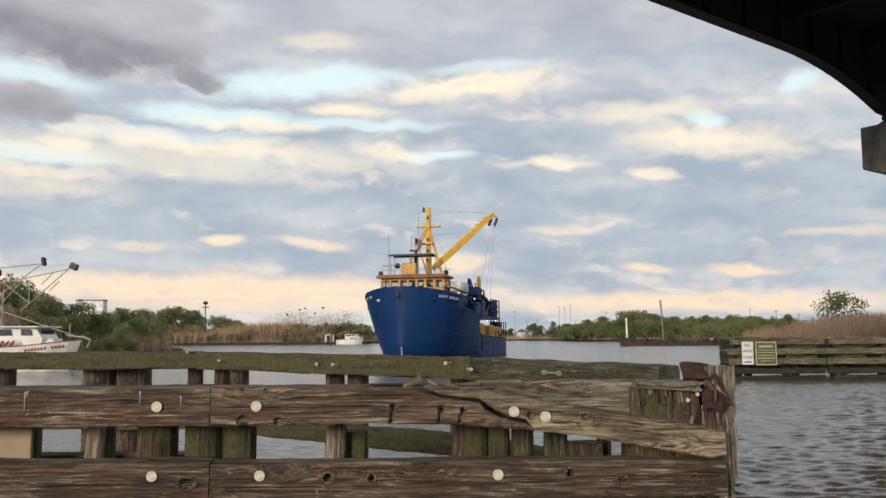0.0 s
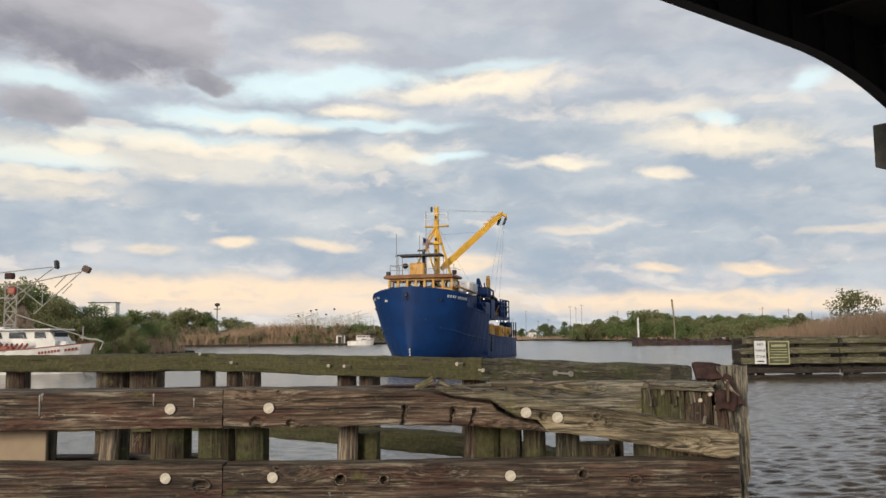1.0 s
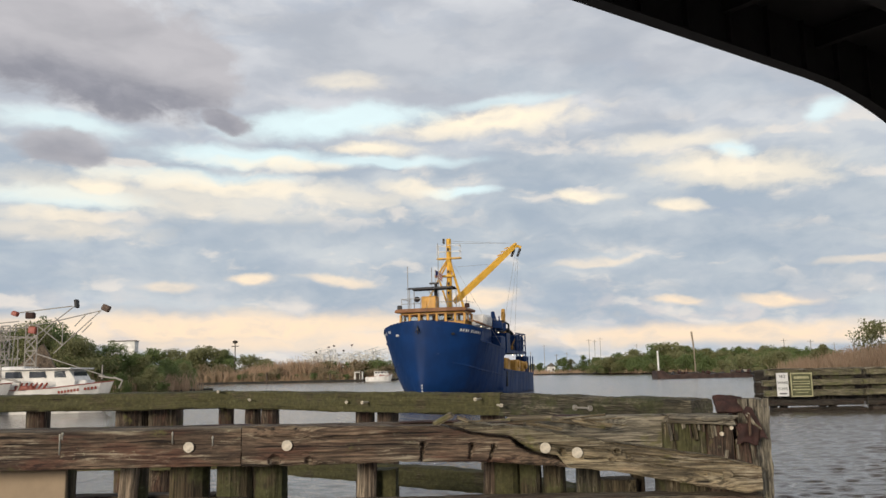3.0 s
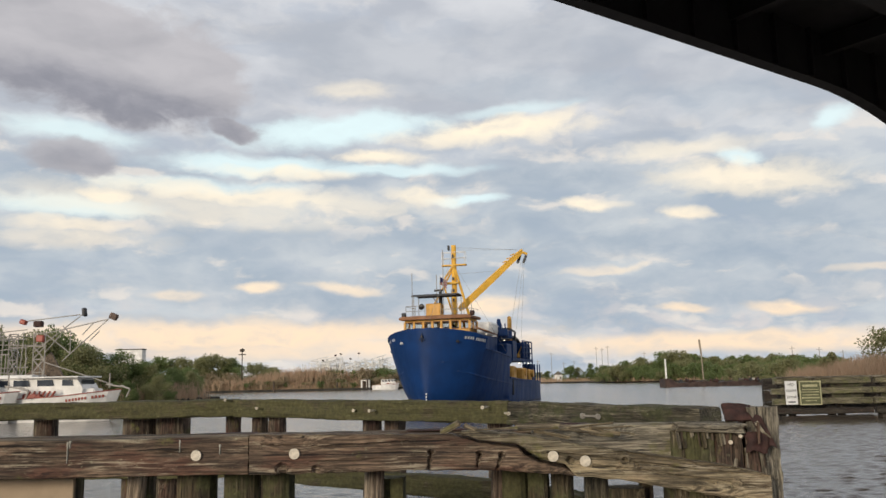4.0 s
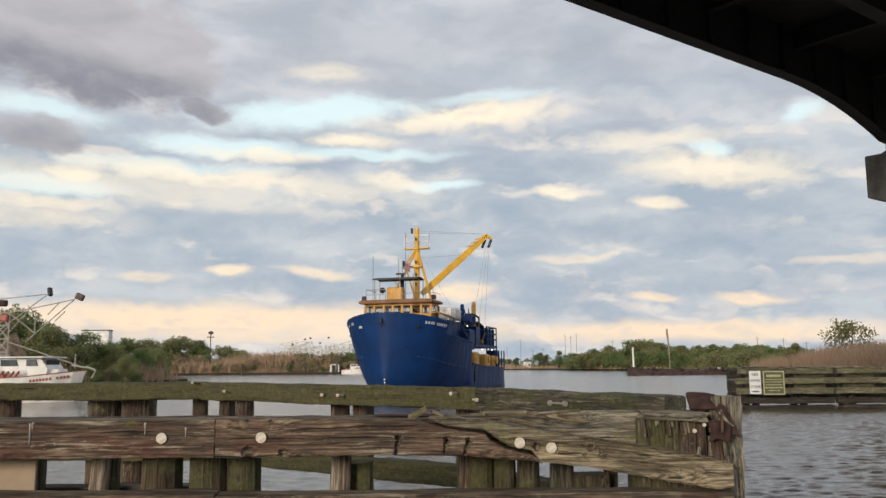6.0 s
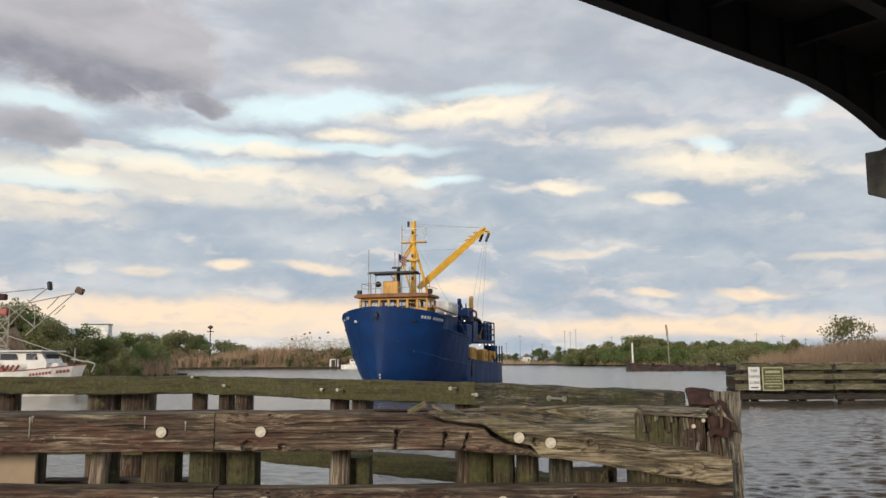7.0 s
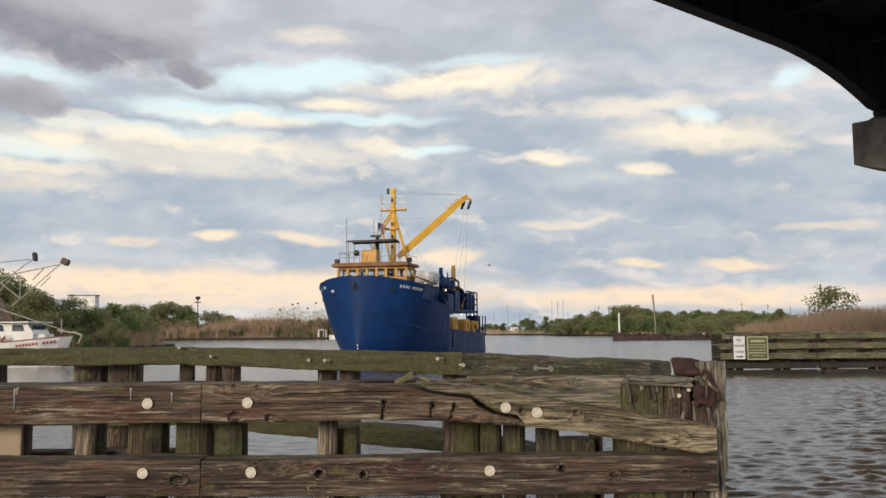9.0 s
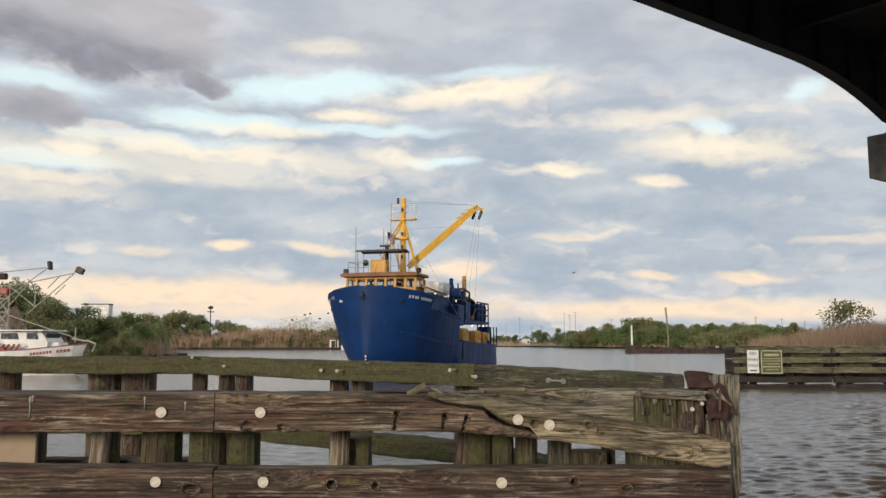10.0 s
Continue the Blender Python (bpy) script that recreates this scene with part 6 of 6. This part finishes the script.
# ---------------------------------------------------------------- far bank details
store = thing("warehouse", pose(-102.2, 252, 0.5), "pale flat-roofed warehouse behind the trees", "building")
bm = bmesh.new()
box(bm, (0, 0, 6.2), (8.0, 3, 12.4))
part("wall", bm, M_WHITE, store)
bm = bmesh.new()
box(bm, (0, 0, 12.5), (8.3, 3.3, 0.3))
part("roof", bm, M_CONCRETE, store)


def mast_light(x, y, h):
    ob = thing("mast_light", pose(x, y, 0.5), "slim pole with a round lamp head above the scrub", "lamp post")
    part("pole", rods([((0, 0, 0), (0, 0, h))], 0.13, 6), M_BARK, ob)
    bm = bmesh.new()
    bmesh.ops.create_icosphere(bm, subdivisions=1, radius=0.75, matrix=pose(0, 0, h - 0.3) @ Matrix.Diagonal((1, 1, 0.7, 1)))
    rod(bm, (-0.9, 0, h - 1.4), (0.9, 0, h - 1.4), 0.12)
    part("lamp_head", bm, M_BARK, ob)


mast_light(-60.2, 221, 10.6)
# pale net racks and moored boats beyond the reeds
rack = thing("net_rack", pose(0, 226, 0.5), "pale poles and stays of laid-up boats beyond the reeds", "rigging")
rng = random.Random(21)
for k in range(60):
    x = -47 + 27.5 * k / 59 + rng.uniform(-0.6, 0.6)
    h = rng.uniform(5.0, 8.2) * (0.8 if x < -42 else 1.0)
    part("pole", rods([((x, rng.uniform(-2, 2), 0), (x + rng.uniform(-0.8, 0.8), rng.uniform(-2, 2), h))], 0.12, 5), M_WHITE, rack)
for k in range(120):
    x = rng.uniform(-45, -24)
    z = rng.uniform(3.5, 7.5)
    part("stay", rods([((x, 0, z), (x + rng.uniform(2, 5.5), rng.uniform(-1, 1), z + rng.uniform(-2.2, 1.6)))], 0.095, 4), M_WHITE, rack)
for k, (x, z) in enumerate(((-36.6, 8.6), (-35.2, 8.9), (-39.9, 7.3), (-30.4, 9.0), (-32.6, 7.6), (-28.2, 5.6))):
    bm = bmesh.new()
    bmesh.ops.create_icosphere(bm, subdivisions=1, radius=0.3, matrix=Matrix.Diagonal((1.3, 0.8, 0.8, 1)))
    part("float", bm, M_RUST if k % 3 == 0 else M_BARK, rack, "", pose(x, 0, z, 0, 20 * (k % 3), 0))
    part("float_pole", rods([((x - 1.2, 0, 0), (x, 0, z))], 0.03, 4), M_WHITE, rack)
shed = thing("quay_shed", pose(-27.4, 216.5, 0.5), "small white shed with a dark door on the quay", "shed")
bm = bmesh.new()
box(bm, (0, 0, 1.0), (2.2, 2.4, 2.0), None, 0.05)
part("wall", bm, M_WHITE, shed)
bm = bmesh.new()
loft(bm, [[(-1.3, y, 1.98), (1.3, y, 1.98), (0, y, 2.3)] for y in (-1.5, 1.5)])
part("roof", bm, M_CONCRETE, shed)
bm = bmesh.new()
box(bm, (-0.2, -1.22, 0.9), (1.0, 0.06, 1.7))
wb3 = copy_thing(wb, pose(-18.6, 213.0, 0, 0, 0, -4) @ Matrix.Diagonal((0.6, 0.8, 0.95, 1)))
tagged(wb3, "white workboat moored at the far quay")
part("door", bm, M_BARK, shed)
for x, h in ((-88, 1.6), (-50.5, 2.0), (-34.5, 1.5), (-26.8, 2.2), (-27.8, 1.4)):
    tagged(new("bank_post", mesh_of("bank_post", pile(h + 1.2, 0.22, int(x) + 400), M_PILE)), "short dark post at the water's edge", "post", "bank posts").matrix_world = pose(x, 215.2, -0.6) @ UPRIGHT

# wrecked barge
barge = thing("wrecked_barge", pose(32.4, 150, 0), "low rusty wrecked barge with a white post", "barge")
rings = []
for i in range(19):
    x = i
    h = 0.75 + 0.45 * noise.noise(Vector((x * 0.6, 3, 0))) + (0.6 if i < 2 else 0) - (0.5 if i > 15 else 0)
    rings.append([(x, -2.2, -0.3), (x, 2.2, -0.3), (x, 2.2, h), (x, -2.2, h)])
part("hull", loft(bmesh.new(), rings), plain("rusted_hull", (0.045, 0.026, 0.021), 0.85, 0, 0.5, 1.2, 0.6, 0.05), barge, "rusty broken hull")
part("white_post", rods([((0.75, 0, 0.5), (0.7, 0, 4.8))], 0.16, 8), M_WHITE, barge, "white post")
bm = bmesh.new()
rod(bm, (7.1, 0, 0.5), (7.0, 0, 5.2), 0.11, 0.10)
rod(bm, (7.0, 0, 5.2), (6.75, 0, 8.0), 0.14, 0.18)
part("leaning_pole", bm, M_PILE_PALE, barge, "grey leaning pole")
rng = random.Random(4)
for k in range(22):
    x = rng.uniform(0.5, 17)
    bm = bmesh.new()
    box(bm, (0, 0, 0), (rng.uniform(0.3, 1.4), rng.uniform(0.3, 1.0), rng.uniform(0.25, 0.7)), None, 0.04)
    part("wreckage", bm, (M_RUST, M_BARK, M_RUST, M_DARK, M_GREY_STEEL, M_RUST)[k % 6], barge, "", pose(x, rng.uniform(-1.6, 1.6), 0.9, rng.uniform(-20, 20), rng.uniform(-25, 25), rng.uniform(0, 90)))
# utility poles, their pale grey painting in haze, and a white house on the far bend
for k, (x, y, h) in enumerate(((26, 352, 9), (32, 356, 12), (49, 345, 13.5), (54, 348, 14), (52, 350, 13.2), (67, 340, 11), (96, 262, 9.5), (104, 262, 9), (111, 262, 8), (118, 258, 9), (37, 356, 8), (41, 354, 8.5))):
    pole = thing("utility_pole", pose(x, y, 0.4), "thin wooden utility pole on the far bank", "utility pole", "utility poles")
    part("pole", rods([((0, 0, 0), (0, 0, h))], 0.10, 6), M_GREY_STEEL, pole)
    part("crossarm", rods([((-0.9, 0, h - 0.6), (0.9, 0, h - 0.6))], 0.05, 5), M_GREY_STEEL, pole)
home = thing("white_house", pose(34.2, 352, 0.5), "small white house on the river bend", "house")
bm = bmesh.new()
box(bm, (0, 0, 1.4), (3.4, 3.5, 2.8))
part("wall", bm, M_WHITE, home)
part("roof", loft(bmesh.new(), [[(-2.0, y, 2.75), (2.0, y, 2.75), (0, y, 4.2)] for y in (-2, 2)]), M_CONCRETE, home)
bm = bmesh.new()
box(bm, (0.7, -1.77, 1.5), (0.7, 0.05, 0.9))
part("window", bm, M_GLASS, home)


# ---------------------------------------------------------------- a gull crossing behind the vessel


def gull():
    """A small gull, beak along +y."""
    ob = thing("gull", pose(-6, 112, 1.6), "small dark gull gliding low over the river", "bird")
    bm = bmesh.new()
    rings = []
    for y, r in ((-0.28, 0.02), (-0.18, 0.06), (0.0, 0.085), (0.12, 0.06), (0.2, 0.045), (0.26, 0.012)):
        rings.append([(r * math.cos(a), y, 0.8 * r * math.sin(a)) for a in [2 * math.pi * i / 8 for i in range(8)]])
    loft(bm, rings)
    part("body", bm, M_GREY_STEEL, ob)
    wings = []
    for s in (1, -1):
        bm = bmesh.new()
        loft(bm, [[(s * x, y0, z), (s * x, y1, z), (s * x, y1, z + 0.012), (s * x, y0, z + 0.012)] for x, y0, y1, z in ((0.03, -0.10, 0.10, 0.0), (0.25, -0.06, 0.13, 0.07), (0.42, -0.06, 0.08, 0.04), (0.5, -0.08, -0.04, 0.0))])
        wings.append(part("wing", bm, M_GREY_STEEL, ob))
    bm = bmesh.new()
    loft(bm, [[(-w, y, -0.005), (w, y, -0.005), (w, y, 0.01), (-w, y, 0.01)] for y, w in ((-0.22, 0.03), (-0.40, 0.09))])
    part("tail", bm, M_GREY_STEEL, ob)
    return ob, wings


bird, bird_wings = gull()


def motions():
    """The vessel comes slowly down the river."""
    walk(ship, [
        (0, pose(0.501, 79.101, 0, 0, 0, -15.041)),
        (0.5, pose(0.421, 78.694, 0, 0, 0, -15.061)),
        (1, pose(0.312, 78.290, 0, 0, 0, -15.106)),
        (1.5, pose(0.192, 77.883, 0, 0, 0, -15.160)),
        (2, pose(0.095, 77.468, 0, 0, 0, -15.219)),
        (2.5, pose(0.027, 77.055, 0, 0, 0, -15.261)),
        (4, pose(-0.124, 75.757, 0, 0, 0, -15.500)),
        (4.5, pose(-0.268, 75.371, 0, 0, 0, -15.550)),
        (5, pose(-0.449, 74.999, 0, 0, 0, -15.613)),
        (5.5, pose(-0.624, 74.626, 0, 0, 0, -15.674)),
        (7, pose(-0.989, 73.266, 0, 0, 0, -15.800)),
        (7.5, pose(-1.119, 72.846, 0, 0, 0, -15.805)),
        (8, pose(-1.280, 72.440, 0, 0, 0, -15.852)),
        (8.5, pose(-1.431, 72.061, 0, 0, 0, -15.916)),
        (9, pose(-1.546, 71.696, 0, 0, 0, -15.987)),
        (9.5, pose(-1.630, 71.339, 0, 0, 0, -16.081)),
        (10, pose(-1.700, 70.972, 0, 0, 0, -16.199)),
    ])
    sway = (0, 9, -7, 14, 4, -12, 6, 16, -4, 10, -9, 3, 12, -6, 8, 15, -3, 7, -8, 5, 0)
    walk(flag, [(0.5 * k, pose(-0.95, -6.03, 10.4, 0, 0, a)) for k, a in enumerate(sway)])
    walk(bird, [
        (0, pose(-6.0, 112, 1.6, 0, 0, -90)),
        (7.0, pose(-3.0, 112, 1.8, 0, 0, -90)),
        (8.0, pose(-1.5, 112, 5.5, 0, 0, -80)),
        (8.5, pose(3.85, 112.0, 9.60, 0, 10, -85)),
        (9, pose(7.74, 112.0, 10.54, 0, -12, -85)),
        (9.5, pose(12.38, 112.0, 11.40, 0, 8, -85)),
        (10, pose(17.31, 112.0, 11.09, 0, -6, -85)),
    ])
    for wing, side in zip(bird_wings, (1, -1)):
        walk(wing, [(0.25 * k, pose(0, 0, 0, 0, side * (-22 if k % 2 else 14), 0)) for k in range(41)])


motions()
